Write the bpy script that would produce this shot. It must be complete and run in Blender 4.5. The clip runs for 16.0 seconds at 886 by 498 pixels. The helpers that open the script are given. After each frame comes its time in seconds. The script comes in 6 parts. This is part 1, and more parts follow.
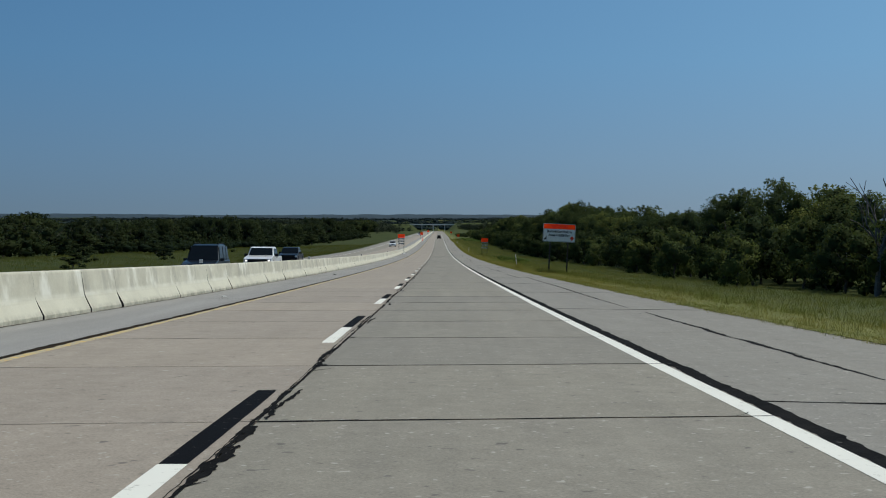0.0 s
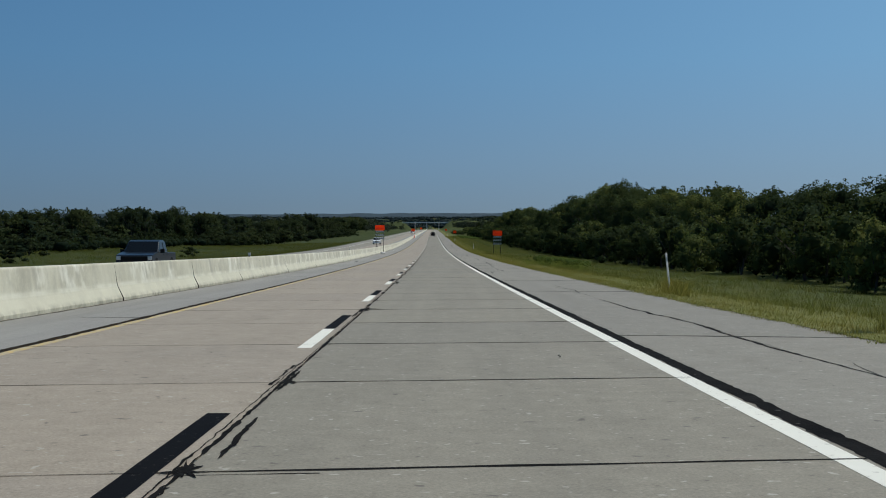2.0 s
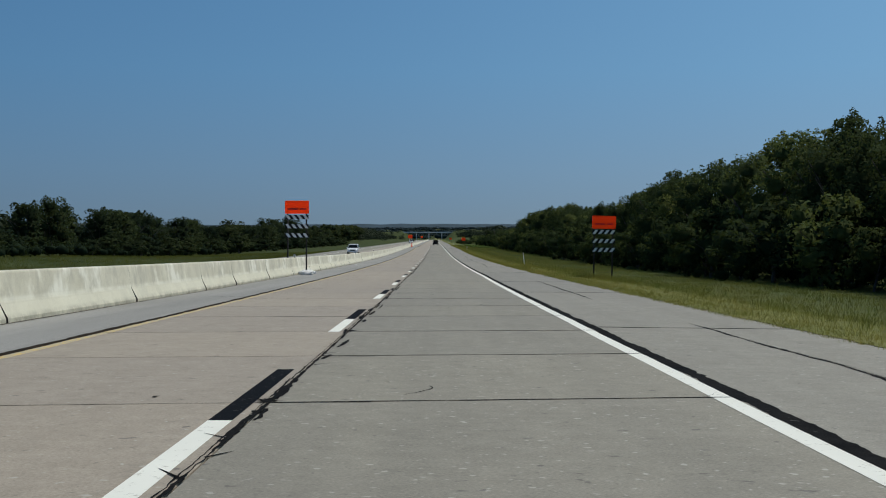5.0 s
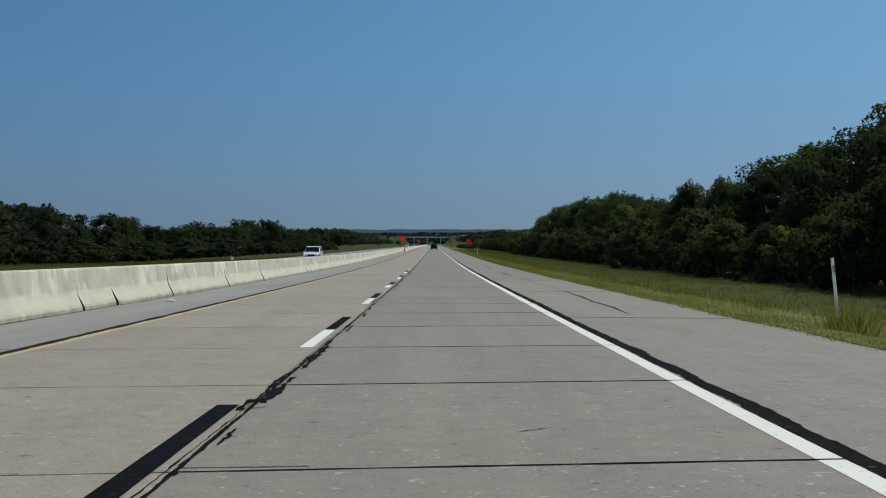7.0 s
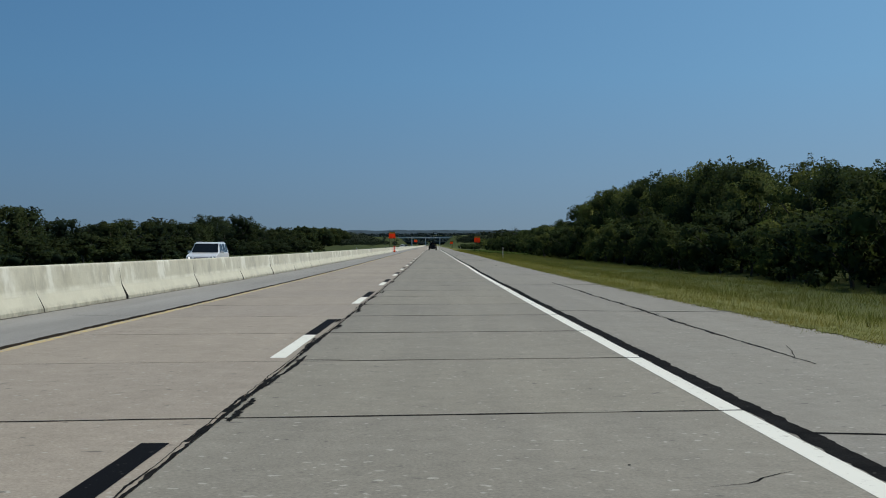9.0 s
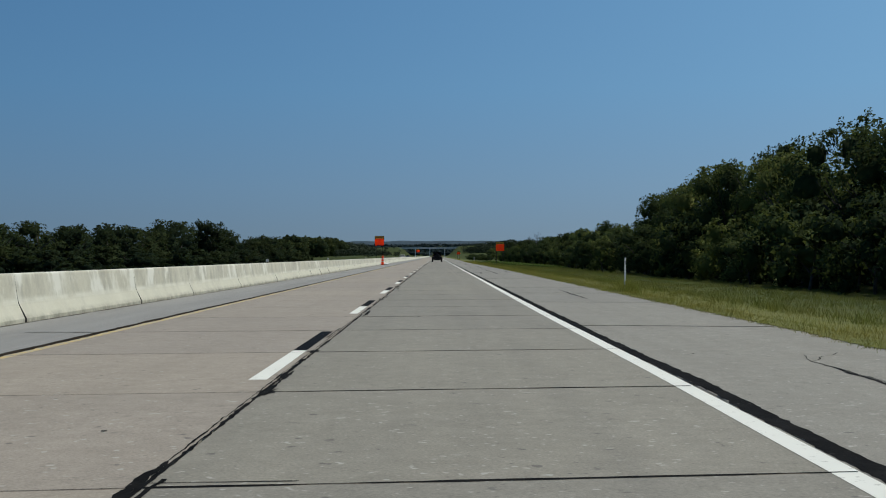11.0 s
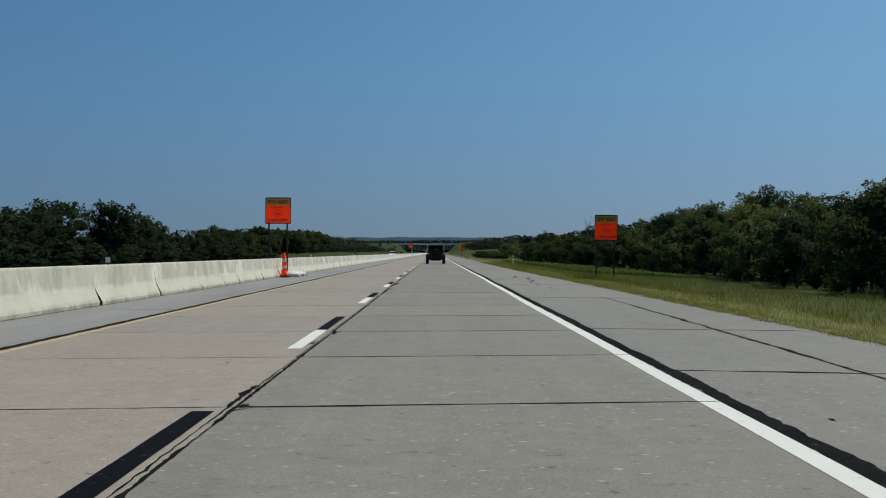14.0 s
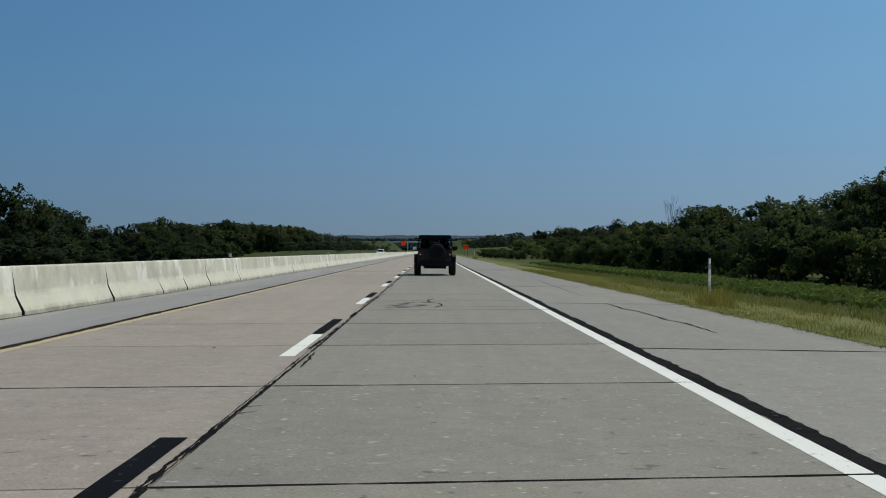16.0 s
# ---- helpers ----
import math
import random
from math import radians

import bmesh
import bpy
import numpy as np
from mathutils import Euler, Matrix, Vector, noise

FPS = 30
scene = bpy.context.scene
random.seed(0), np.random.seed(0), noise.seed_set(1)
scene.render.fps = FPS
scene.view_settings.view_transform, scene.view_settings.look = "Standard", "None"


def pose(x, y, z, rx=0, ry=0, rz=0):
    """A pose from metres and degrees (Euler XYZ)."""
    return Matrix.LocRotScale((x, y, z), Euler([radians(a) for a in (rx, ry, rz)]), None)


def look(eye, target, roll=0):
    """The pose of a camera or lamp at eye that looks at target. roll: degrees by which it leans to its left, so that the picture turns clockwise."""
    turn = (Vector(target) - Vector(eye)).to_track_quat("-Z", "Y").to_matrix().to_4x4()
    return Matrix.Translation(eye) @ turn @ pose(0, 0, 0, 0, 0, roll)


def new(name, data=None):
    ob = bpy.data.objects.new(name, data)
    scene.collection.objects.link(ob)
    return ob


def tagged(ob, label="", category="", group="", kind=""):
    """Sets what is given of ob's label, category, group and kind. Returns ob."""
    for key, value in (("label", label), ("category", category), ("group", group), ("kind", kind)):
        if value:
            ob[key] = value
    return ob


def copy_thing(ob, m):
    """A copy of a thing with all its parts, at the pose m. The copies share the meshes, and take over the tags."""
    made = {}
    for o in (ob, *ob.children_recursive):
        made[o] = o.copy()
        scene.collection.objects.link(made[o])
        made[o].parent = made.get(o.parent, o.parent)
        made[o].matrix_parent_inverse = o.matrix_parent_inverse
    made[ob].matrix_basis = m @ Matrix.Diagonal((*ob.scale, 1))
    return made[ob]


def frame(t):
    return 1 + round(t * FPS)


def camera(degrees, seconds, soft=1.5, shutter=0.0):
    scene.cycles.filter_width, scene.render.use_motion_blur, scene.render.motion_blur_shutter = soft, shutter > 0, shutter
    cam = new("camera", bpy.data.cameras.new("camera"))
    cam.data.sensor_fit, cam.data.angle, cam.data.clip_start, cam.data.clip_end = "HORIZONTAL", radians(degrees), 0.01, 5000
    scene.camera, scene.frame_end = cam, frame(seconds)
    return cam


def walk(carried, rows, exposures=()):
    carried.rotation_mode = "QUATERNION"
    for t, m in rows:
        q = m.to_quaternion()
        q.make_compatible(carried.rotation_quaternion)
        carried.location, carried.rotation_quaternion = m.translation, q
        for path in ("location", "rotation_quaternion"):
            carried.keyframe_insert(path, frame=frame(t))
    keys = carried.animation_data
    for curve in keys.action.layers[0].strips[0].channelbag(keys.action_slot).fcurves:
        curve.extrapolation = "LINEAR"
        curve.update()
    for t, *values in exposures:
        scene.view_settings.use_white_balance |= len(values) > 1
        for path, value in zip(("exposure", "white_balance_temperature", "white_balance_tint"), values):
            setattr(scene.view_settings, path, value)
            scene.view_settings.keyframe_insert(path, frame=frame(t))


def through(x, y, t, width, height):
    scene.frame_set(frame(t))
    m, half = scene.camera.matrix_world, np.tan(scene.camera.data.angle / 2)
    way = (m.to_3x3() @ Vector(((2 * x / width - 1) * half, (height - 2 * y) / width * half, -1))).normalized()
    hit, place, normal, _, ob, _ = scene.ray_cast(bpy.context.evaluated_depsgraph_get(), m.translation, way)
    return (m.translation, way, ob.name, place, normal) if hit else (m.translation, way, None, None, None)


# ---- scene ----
# ---------- the lie of the road: a long sag, down the road is +y ----------
SAG_END = 350.0
EYE_HEIGHT = 1.096


def slope(y):
    return -0.032 + 7.1e-5 * min(max(y, -60.0), SAG_END)


def road_z(y):
    if y < -60:
        return road_z(-60) + slope(-60) * (y + 60)
    if y <= SAG_END:
        return -0.032 * y + 0.5 * 7.1e-5 * y * y
    return -0.032 * SAG_END + 0.5 * 7.1e-5 * SAG_END ** 2 + slope(SAG_END) * (y - SAG_END)


# ---------- camera ----------
PATH = [  # seconds, metres along the road, metres right of the lane line, pitch against the road, lean, yaw
    (0.0, -4.87, 1.40, 0.40, -0.21, -0.21),
    (0.5, 10.84, 1.38, 0.34, -0.18, -0.50),
    (1.0, 26.41, 1.43, 0.33, -0.19, -0.41),
    (1.5, 42.08, 1.41, 0.37, -0.08, -0.45),
    (2.0, 57.80, 1.44, 0.11, -0.02, -0.50),
    (2.5, 73.45, 1.46, 0.19, 0.02, -0.29),
    (3.0, 89.15, 1.46, 0.24, -0.00, -0.17),
    (3.5, 104.87, 1.40, 0.11, -0.04, -0.21),
    (4.0, 120.63, 1.38, 0.17, -0.07, -0.38),
    (6.5, 199.57, 1.48, 0.29, -0.19, -0.34),
    (7.0, 215.62, 1.50, 0.29, -0.03, -0.45),
    (7.5, 231.32, 1.57, -0.04, -0.01, -0.46),
    (8.0, 247.03, 1.59, 0.21, 0.10, -0.38),
    (8.5, 262.80, 1.57, 0.09, -0.00, -0.53),
    (11.0, 341.02, 1.60, 0.36, 0.11, -0.29),
    (11.5, 356.69, 1.62, 0.20, 0.00, -0.47),
    (12.0, 372.35, 1.65, 0.31, -0.09, -0.51),
    (12.5, 388.16, 1.65, 0.24, -0.16, -0.36),
    (13.0, 403.73, 1.61, 0.32, -0.23, -0.37),
    (13.5, 419.44, 1.59, 0.29, -0.23, -0.41),
    (14.0, 435.57, 1.60, 0.17, -0.14, -0.36),
    (14.5, 451.28, 1.56, 0.42, -0.10, -0.35),
    (15.0, 466.85, 1.56, 0.26, -0.33, -0.30),
    (15.5, 482.43, 1.54, 0.15, -0.32, -0.26),
    (16.0, 497.78, 1.50, 0.09, -0.22, -0.51),
]


cam = camera(40.52, 16.0, soft=1.05)
rows = []
for t, y, x, pitch, lean, yaw in PATH:
    rows.append((t, pose(x, y, road_z(y) + EYE_HEIGHT,
                         90 + pitch + math.degrees(math.atan(slope(y))), lean, yaw)))
walk(cam, rows)

# ---------- sky, sun, exposure ----------
SUN_HEIGHT, SUN_RIGHT = 54.0, 48.0   # degrees up, degrees right of the road ahead
world = bpy.data.worlds.new("sky")
scene.world = world
world.use_nodes = True
wn, wl = world.node_tree.nodes, world.node_tree.links
sky = wn.new("ShaderNodeTexSky")
sky.sky_type = "NISHITA"
sky.sun_disc = False
sky.sun_elevation = radians(SUN_HEIGHT)
sky.sun_rotation = radians(SUN_RIGHT)
sky.air_density, sky.dust_density, sky.ozone_density = 1.0, 8.0, 4.5
sky.altitude = 1500.0
way = wn.new("ShaderNodeTexCoord")
lift = wn.new("ShaderNodeMapping")          # the dry haze band lies under the horizon
lift.inputs["Scale"].default_value = (1.0, 1.0, 0.95)
lift.inputs["Location"].default_value = (0.0, 0.0, 0.09)
wl.new(way.outputs["Generated"], lift.inputs["Vector"])
wl.new(lift.outputs[0], sky.inputs["Vector"])
wn["Background"].inputs["Strength"].default_value = 0.0856
tone = wn.new("ShaderNodeMix")               # deep blue aloft, duller towards the hazy horizon
tone.data_type, tone.blend_type = "RGBA", "MULTIPLY"
tone.inputs[0].default_value = 1.0
height = wn.new("ShaderNodeSeparateXYZ")
wl.new(way.outputs["Generated"], height.inputs[0])
haze = wn.new("ShaderNodeValToRGB")
haze.color_ramp.elements.new(0.05)
haze.color_ramp.elements.new(0.13)
for e, (at, c) in zip(haze.color_ramp.elements, ((0.0, (0.57, 0.66, 0.71)), (0.05, (0.575, 0.75, 0.81)), (0.13, (0.53, 0.85, 0.94)), (0.27, (0.48, 0.86, 0.98)))):
    e.position, e.color = at, (*c, 1.0)
wl.new(height.outputs["Z"], haze.inputs[0])
wl.new(sky.outputs[0], tone.inputs[6])
wl.new(haze.outputs[0], tone.inputs[7])
wl.new(tone.outputs[2], wn["Background"].inputs["Color"])
sun = new("sun", bpy.data.lights.new("sun", "SUN"))
sun.data.energy, sun.data.angle, sun.data.color = 2.95, radians(0.6), (1.0, 0.925, 0.83)
_e, _a = radians(SUN_HEIGHT), radians(SUN_RIGHT)
sun.matrix_world = look((0, 0, 60), (-math.sin(_a) * math.cos(_e), -math.cos(_a) * math.cos(_e), 60 - math.sin(_e)))
scene.view_settings.exposure = 0.0


# ---------- small kit ----------
def mesh_of(bm, name, material, smooth=False):
    me = bpy.data.meshes.new(name)
    bm.to_mesh(me)
    bm.free()
    if material:
        me.materials.append(material)
    if smooth:
        for p in me.polygons:
            p.use_smooth = True
    return me


def raw_mesh(name, verts, faces, material, smooth=False):
    me = bpy.data.meshes.new(name)
    me.from_pydata(verts, [], faces)
    if material:
        me.materials.append(material)
    if smooth:
        for p in me.polygons:
            p.use_smooth = True
    me.update()
    return me


def part(name, bm, material, parent, label="", smooth=False):
    me = bm if isinstance(bm, bpy.types.Mesh) else mesh_of(bm, name, material, smooth)
    ob = new(name, me)
    ob.parent = parent
    return tagged(ob, label)


def thing(name, m, label, category, group="", kind=""):
    ob = new(name)
    ob.matrix_world = m
    return tagged(ob, label, category, group, kind)


def box(x0, x1, y0, y1, z0, z1, bm=None, bevel=0.0):
    bm = bm or bmesh.new()
    got = bmesh.ops.create_cube(bm, size=1.0)
    bmesh.ops.scale(bm, vec=(x1 - x0, y1 - y0, z1 - z0), verts=got["verts"])
    bmesh.ops.translate(bm, vec=((x0 + x1) / 2, (y0 + y1) / 2, (z0 + z1) / 2), verts=got["verts"])
    if bevel:
        edges = list({e for v in got["verts"] for e in v.link_edges})
        bmesh.ops.bevel(bm, geom=edges, offset=bevel, segments=2, affect="EDGES", profile=0.6)
    return bm


def tube(bm, a, b, ra, rb=None, n=8):
    a, b = Vector(a), Vector(b)
    rb = ra if rb is None else rb
    got = bmesh.ops.create_cone(bm, cap_ends=True, segments=n, radius1=ra, radius2=rb, depth=(b - a).length)
    turn = (b - a).to_track_quat("Z", "Y").to_matrix().to_4x4()
    bmesh.ops.transform(bm, matrix=Matrix.Translation((a + b) / 2) @ turn, verts=got["verts"])
    return bm


# ---------- materials ----------
def node_kit(name):
    m = bpy.data.materials.new(name)
    m.use_nodes = True
    nt = m.node_tree
    return m, nt.nodes, nt.links, nt.nodes["Principled BSDF"]


def noise_tex(n, l, vec, scale, detail=4.0, rough=0.6, stretch=None):
    if stretch:
        mp = n.new("ShaderNodeMapping")
        mp.inputs["Scale"].default_value = stretch
        l.new(vec, mp.inputs["Vector"])
        vec = mp.outputs[0]
    t = n.new("ShaderNodeTexNoise")
    t.inputs["Scale"].default_value = scale
    t.inputs["Detail"].default_value = detail
    t.inputs["Roughness"].default_value = rough
    l.new(vec, t.inputs["Vector"])
    return t.outputs["Fac"]


def ramp(n, l, fac, a, b, ca, cb):
    r = n.new("ShaderNodeValToRGB")
    r.color_ramp.elements[0].position, r.color_ramp.elements[1].position = a, b
    r.color_ramp.elements[0].color, r.color_ramp.elements[1].color = (*ca, 1), (*cb, 1)
    l.new(fac, r.inputs[0])
    return r.outputs[0]


def blend(n, l, fac, a, b, mode="MIX"):
    x = n.new("ShaderNodeMix")
    x.data_type, x.blend_type = "RGBA", mode
    for sock, v in ((x.inputs[0], fac), (x.inputs[6], a), (x.inputs[7], b)):
        if hasattr(v, "is_linked"):
            l.new(v, sock)
        elif isinstance(v, tuple):
            sock.default_value = (*v, 1)
        else:
            sock.default_value = v
    return x.outputs[2]


def bumped(n, l, b, height, strength, dist):
    k = n.new("ShaderNodeBump")
    k.inputs["Strength"].default_value, k.inputs["Distance"].default_value = strength, dist
    l.new(height, k.inputs["Height"])
    l.new(k.outputs[0], b.inputs["Normal"])


def weathered(name, dark, light, scale=0.6, fine=25.0, rough=0.85, stretch=None, fleck=None, bump=0.4, metal=0.0, island=0.0, spec=0.15):
    """A surface that varies in broad patches and in fine grain."""
    m, n, l, b = node_kit(name)
    pos = n.new("ShaderNodeNewGeometry")
    p = pos.outputs["Position"]
    broad = noise_tex(n, l, p, scale, 5.0, 0.65, stretch)
    grain = noise_tex(n, l, p, fine, 3.0, 0.7)
    col = ramp(n, l, broad, 0.3, 0.7, dark, light)
    col = blend(n, l, 0.35, col, ramp(n, l, grain, 0.35, 0.65, (0.25, 0.25, 0.25), (0.75, 0.75, 0.75)), "OVERLAY")
    if fleck:
        f = noise_tex(n, l, p, fleck[0], 2.0, 0.5)
        col = blend(n, l, ramp(n, l, f, fleck[1], fleck[1] + 0.05, (0, 0, 0), (1, 1, 1)), col, fleck[2])
    if island:
        var = ramp(n, l, pos.outputs["Random Per Island"], 0.0, 1.0, (1 - island,) * 3, (1.0, 1.0, 1.0))
        col = blend(n, l, 1.0, col, var, "MULTIPLY")
    l.new(col, b.inputs["Base Color"])
    b.inputs["Roughness"].default_value, b.inputs["Metallic"].default_value = rough, metal
    b.inputs["Specular IOR Level"].default_value = spec
    bumped(n, l, b, grain, bump, 0.01)
    return m


def slab_concrete(name, dark, light, wheel):
    """Worn paving concrete: pieces differ a little, wheel tracks are polished, flecks of pale and dark stone show."""
    m, n, l, b = node_kit(name)
    p = n.new("ShaderNodeNewGeometry").outputs["Position"]
    col = ramp(n, l, noise_tex(n, l, p, 0.9, 6.0, 0.7), 0.3, 0.72, dark, light)
    streak = noise_tex(n, l, p, 1.0, 5.0, 0.6, (2.2, 0.06, 1.0))
    col = blend(n, l, 0.45, col, ramp(n, l, streak, 0.36, 0.66, wheel, light))
    info = n.new("ShaderNodeObjectInfo")
    col = blend(n, l, 1.0, col, ramp(n, l, info.outputs["Random"], 0.0, 1.0, (0.9, 0.9, 0.91), (1.0, 0.99, 0.97)), "MULTIPLY")
    grain = noise_tex(n, l, p, 55.0, 4.0, 0.75)
    col = blend(n, l, 0.4, col, ramp(n, l, grain, 0.3, 0.7, (0.2, 0.2, 0.2), (0.8, 0.8, 0.8)), "OVERLAY")
    mottle = noise_tex(n, l, p, 4.5, 5.0, 0.7)
    col = blend(n, l, 0.2, col, ramp(n, l, mottle, 0.34, 0.66, (0.3, 0.3, 0.3), (0.7, 0.7, 0.7)), "OVERLAY")
    stone = noise_tex(n, l, p, 16.0, 1.0, 0.4)
    col = blend(n, l, ramp(n, l, stone, 0.69, 0.76, (0, 0, 0), (0.62, 0.62, 0.62)), col, (0.50, 0.475, 0.41))
    chip = noise_tex(n, l, p, 34.0, 1.0, 0.4)
    col = blend(n, l, ramp(n, l, chip, 0.69, 0.77, (0, 0, 0), (0.35, 0.35, 0.35)), col, (0.44, 0.40, 0.33))
    hole = noise_tex(n, l, p, 27.0, 1.0, 0.4)
    col = blend(n, l, ramp(n, l, hole, 0.24, 0.30, (0.4, 0.4, 0.4), (0, 0, 0)), col, (0.13, 0.115, 0.095))
    pit = noise_tex(n, l, p, 9.0, 2.0, 0.4)
    col = blend(n, l, ramp(n, l, pit, 0.24, 0.29, (0.7, 0.7, 0.7), (0, 0, 0)), col, (0.10, 0.09, 0.08))
    stain = noise_tex(n, l, p, 0.35, 6.0, 0.75, (1.0, 0.35, 1.0))
    col = blend(n, l, ramp(n, l, stain, 0.25, 0.42, (0.35, 0.35, 0.35), (0, 0, 0)), col, (0.16, 0.145, 0.125))
    l.new(col, b.inputs["Base Color"])
    b.inputs["Roughness"].default_value = 0.8
    b.inputs["Specular IOR Level"].default_value = 0.25
    bumped(n, l, b, grain, 0.15, 0.004)
    return m


def worn_paint(name, paint, under, worn_at):
    m, n, l, b = node_kit(name)
    p = n.new("ShaderNodeNewGeometry").outputs["Position"]
    chip = noise_tex(n, l, p, 14.0, 6.0, 0.75)
    patch = noise_tex(n, l, p, 1.3, 4.0, 0.6)
    base = blend(n, l, patch, tuple(c * 0.86 for c in paint), paint)
    col = blend(n, l, ramp(n, l, chip, worn_at, worn_at + 0.06, (1, 1, 1), (0, 0, 0)), base, under)
    l.new(col, b.inputs["Base Color"])
    b.inputs["Roughness"].default_value = 0.8
    b.inputs["Specular IOR Level"].default_value = 0.15 if max(paint) > 0.1 else 0.03
    bumped(n, l, b, chip, 0.3, 0.004)
    return m


def barrier_concrete(name):
    """Pale cast concrete: lime has run down the upper face and gathered on the knee, dirt has splashed the toe."""
    m, n, l, b = node_kit(name)
    p = n.new("ShaderNodeNewGeometry").outputs["Position"]
    rise = n.new("ShaderNodeAttribute")
    rise.attribute_name = "rise"
    rise = rise.outputs["Fac"]
    col = ramp(n, l, noise_tex(n, l, p, 0.9, 6.0, 0.7), 0.3, 0.7, (0.48, 0.45, 0.34), (0.68, 0.65, 0.51))
    dark = noise_tex(n, l, p, 1.0, 5.0, 0.7, (1.0, 0.9, 0.6))
    col = blend(n, l, ramp(n, l, dark, 0.34, 0.50, (0.62, 0.62, 0.62), (0, 0, 0)), col, (0.36, 0.34, 0.27))
    toe = ramp(n, l, rise, 0.30, 0.40, (1, 1, 1), (0, 0, 0))
    col = blend(n, l, blend(n, l, 1.0, toe, (0.55, 0.55, 0.55), "MULTIPLY"), col, (0.63, 0.605, 0.47))
    run = noise_tex(n, l, p, 1.0, 4.0, 0.62, (1.0, 0.95, 0.65))
    upper = ramp(n, l, rise, 0.28, 0.42, (0, 0, 0), (1, 1, 1))
    lime = blend(n, l, 1.0, ramp(n, l, run, 0.54, 0.64, (0, 0, 0), (0.85, 0.85, 0.85)), upper, "MULTIPLY")
    col = blend(n, l, lime, col, (0.83, 0.81, 0.69))
    fine = noise_tex(n, l, p, 1.0, 4.0, 0.65, (1.0, 3.2, 1.1))
    lime2 = blend(n, l, 1.0, ramp(n, l, fine, 0.56, 0.70, (0, 0, 0), (0.2, 0.2, 0.2)), upper, "MULTIPLY")
    col = blend(n, l, lime2, col, (0.80, 0.78, 0.655))
    knee = n.new("ShaderNodeValToRGB")
    knee.color_ramp.elements.new(0.36)
    for e, (at, v) in zip(knee.color_ramp.elements, ((0.29, 0.0), (0.35, 0.7), (0.43, 0.0))):
        e.position, e.color = at, (v, v, v, 1)
    l.new(rise, knee.inputs[0])
    patchy = noise_tex(n, l, p, 1.4, 3.0, 0.6)
    col = blend(n, l, blend(n, l, 1.0, knee.outputs[0], ramp(n, l, patchy, 0.4, 0.6, (0.1, 0.1, 0.1), (1, 1, 1)), "MULTIPLY"), col, (0.80, 0.775, 0.64))
    splash = noise_tex(n, l, p, 2.2, 6.0, 0.75)
    low = ramp(n, l, rise, 0.03, 0.15, (0.75, 0.75, 0.75), (0, 0, 0))
    col = blend(n, l, blend(n, l, 1.0, low, ramp(n, l, splash, 0.4, 0.62, (0, 0, 0), (1, 1, 1)), "MULTIPLY"), col, (0.16, 0.145, 0.10))
    grain = noise_tex(n, l, p, 30.0, 4.0, 0.7)
    col = blend(n, l, 0.14, col, ramp(n, l, grain, 0.3, 0.7, (0.25, 0.25, 0.25), (0.75, 0.75, 0.75)), "OVERLAY")
    l.new(col, b.inputs["Base Color"])
    b.inputs["Roughness"].default_value = 0.85
    bumped(n, l, b, grain, 0.2, 0.008)
    return m


def leaf_material(name, dark, light, glow, through=0.3, first=(0.78, 0.85, 0.85), second=(1.22, 1.15, 1.05), tint=((0.60, 0.70, 0.78), (1.52, 1.36, 0.98))):
    m, n, l, b = node_kit(name)
    geo = n.new("ShaderNodeNewGeometry")
    info = n.new("ShaderNodeObjectInfo")
    col = ramp(n, l, geo.outputs["Random Per Island"], 0.0, 1.0, dark, light)
    col = blend(n, l, 1.0, col, ramp(n, l, info.outputs["Random"], 0.0, 1.0, *tint), "MULTIPLY")
    patch = noise_tex(n, l, geo.outputs["Position"], 0.45, 3.0, 0.6)
    col = blend(n, l, 1.0, col, ramp(n, l, patch, 0.33, 0.67, first, second), "MULTIPLY")
    l.new(col, b.inputs["Base Color"])
    b.inputs["Roughness"].default_value = 0.9
    b.inputs["Specular IOR Level"].default_value = 0.03
    tr = n.new("ShaderNodeBsdfTranslucent")
    tr.inputs["Color"].default_value = (*glow, 1)
    mix = n.new("ShaderNodeMixShader")
    mix.inputs[0].default_value = through
    l.new(b.outputs[0], mix.inputs[1])
    l.new(tr.outputs[0], mix.inputs[2])
    l.new(mix.outputs[0], n["Material Output"].inputs["Surface"])
    return m


def painted(name, color, rough=0.35, metal=0.0, coat=0.0, grain=0.06):
    m, n, l, b = node_kit(name)
    p = n.new("ShaderNodeTexCoord").outputs["Object"]
    g = noise_tex(n, l, p, 6.0, 5.0, 0.7)
    lo, hi = tuple(c * (1 - grain * 2) for c in color), tuple(min(1, c * (1 + grain)) for c in color)
    l.new(ramp(n, l, g, 0.3, 0.7, lo, hi), b.inputs["Base Color"])
    b.inputs["Roughness"].default_value, b.inputs["Metallic"].default_value = rough, metal
    b.inputs["Coat Weight"].default_value = coat
    if max(color) < 0.03:
        b.inputs["Specular IOR Level"].default_value = 0.2
    return m


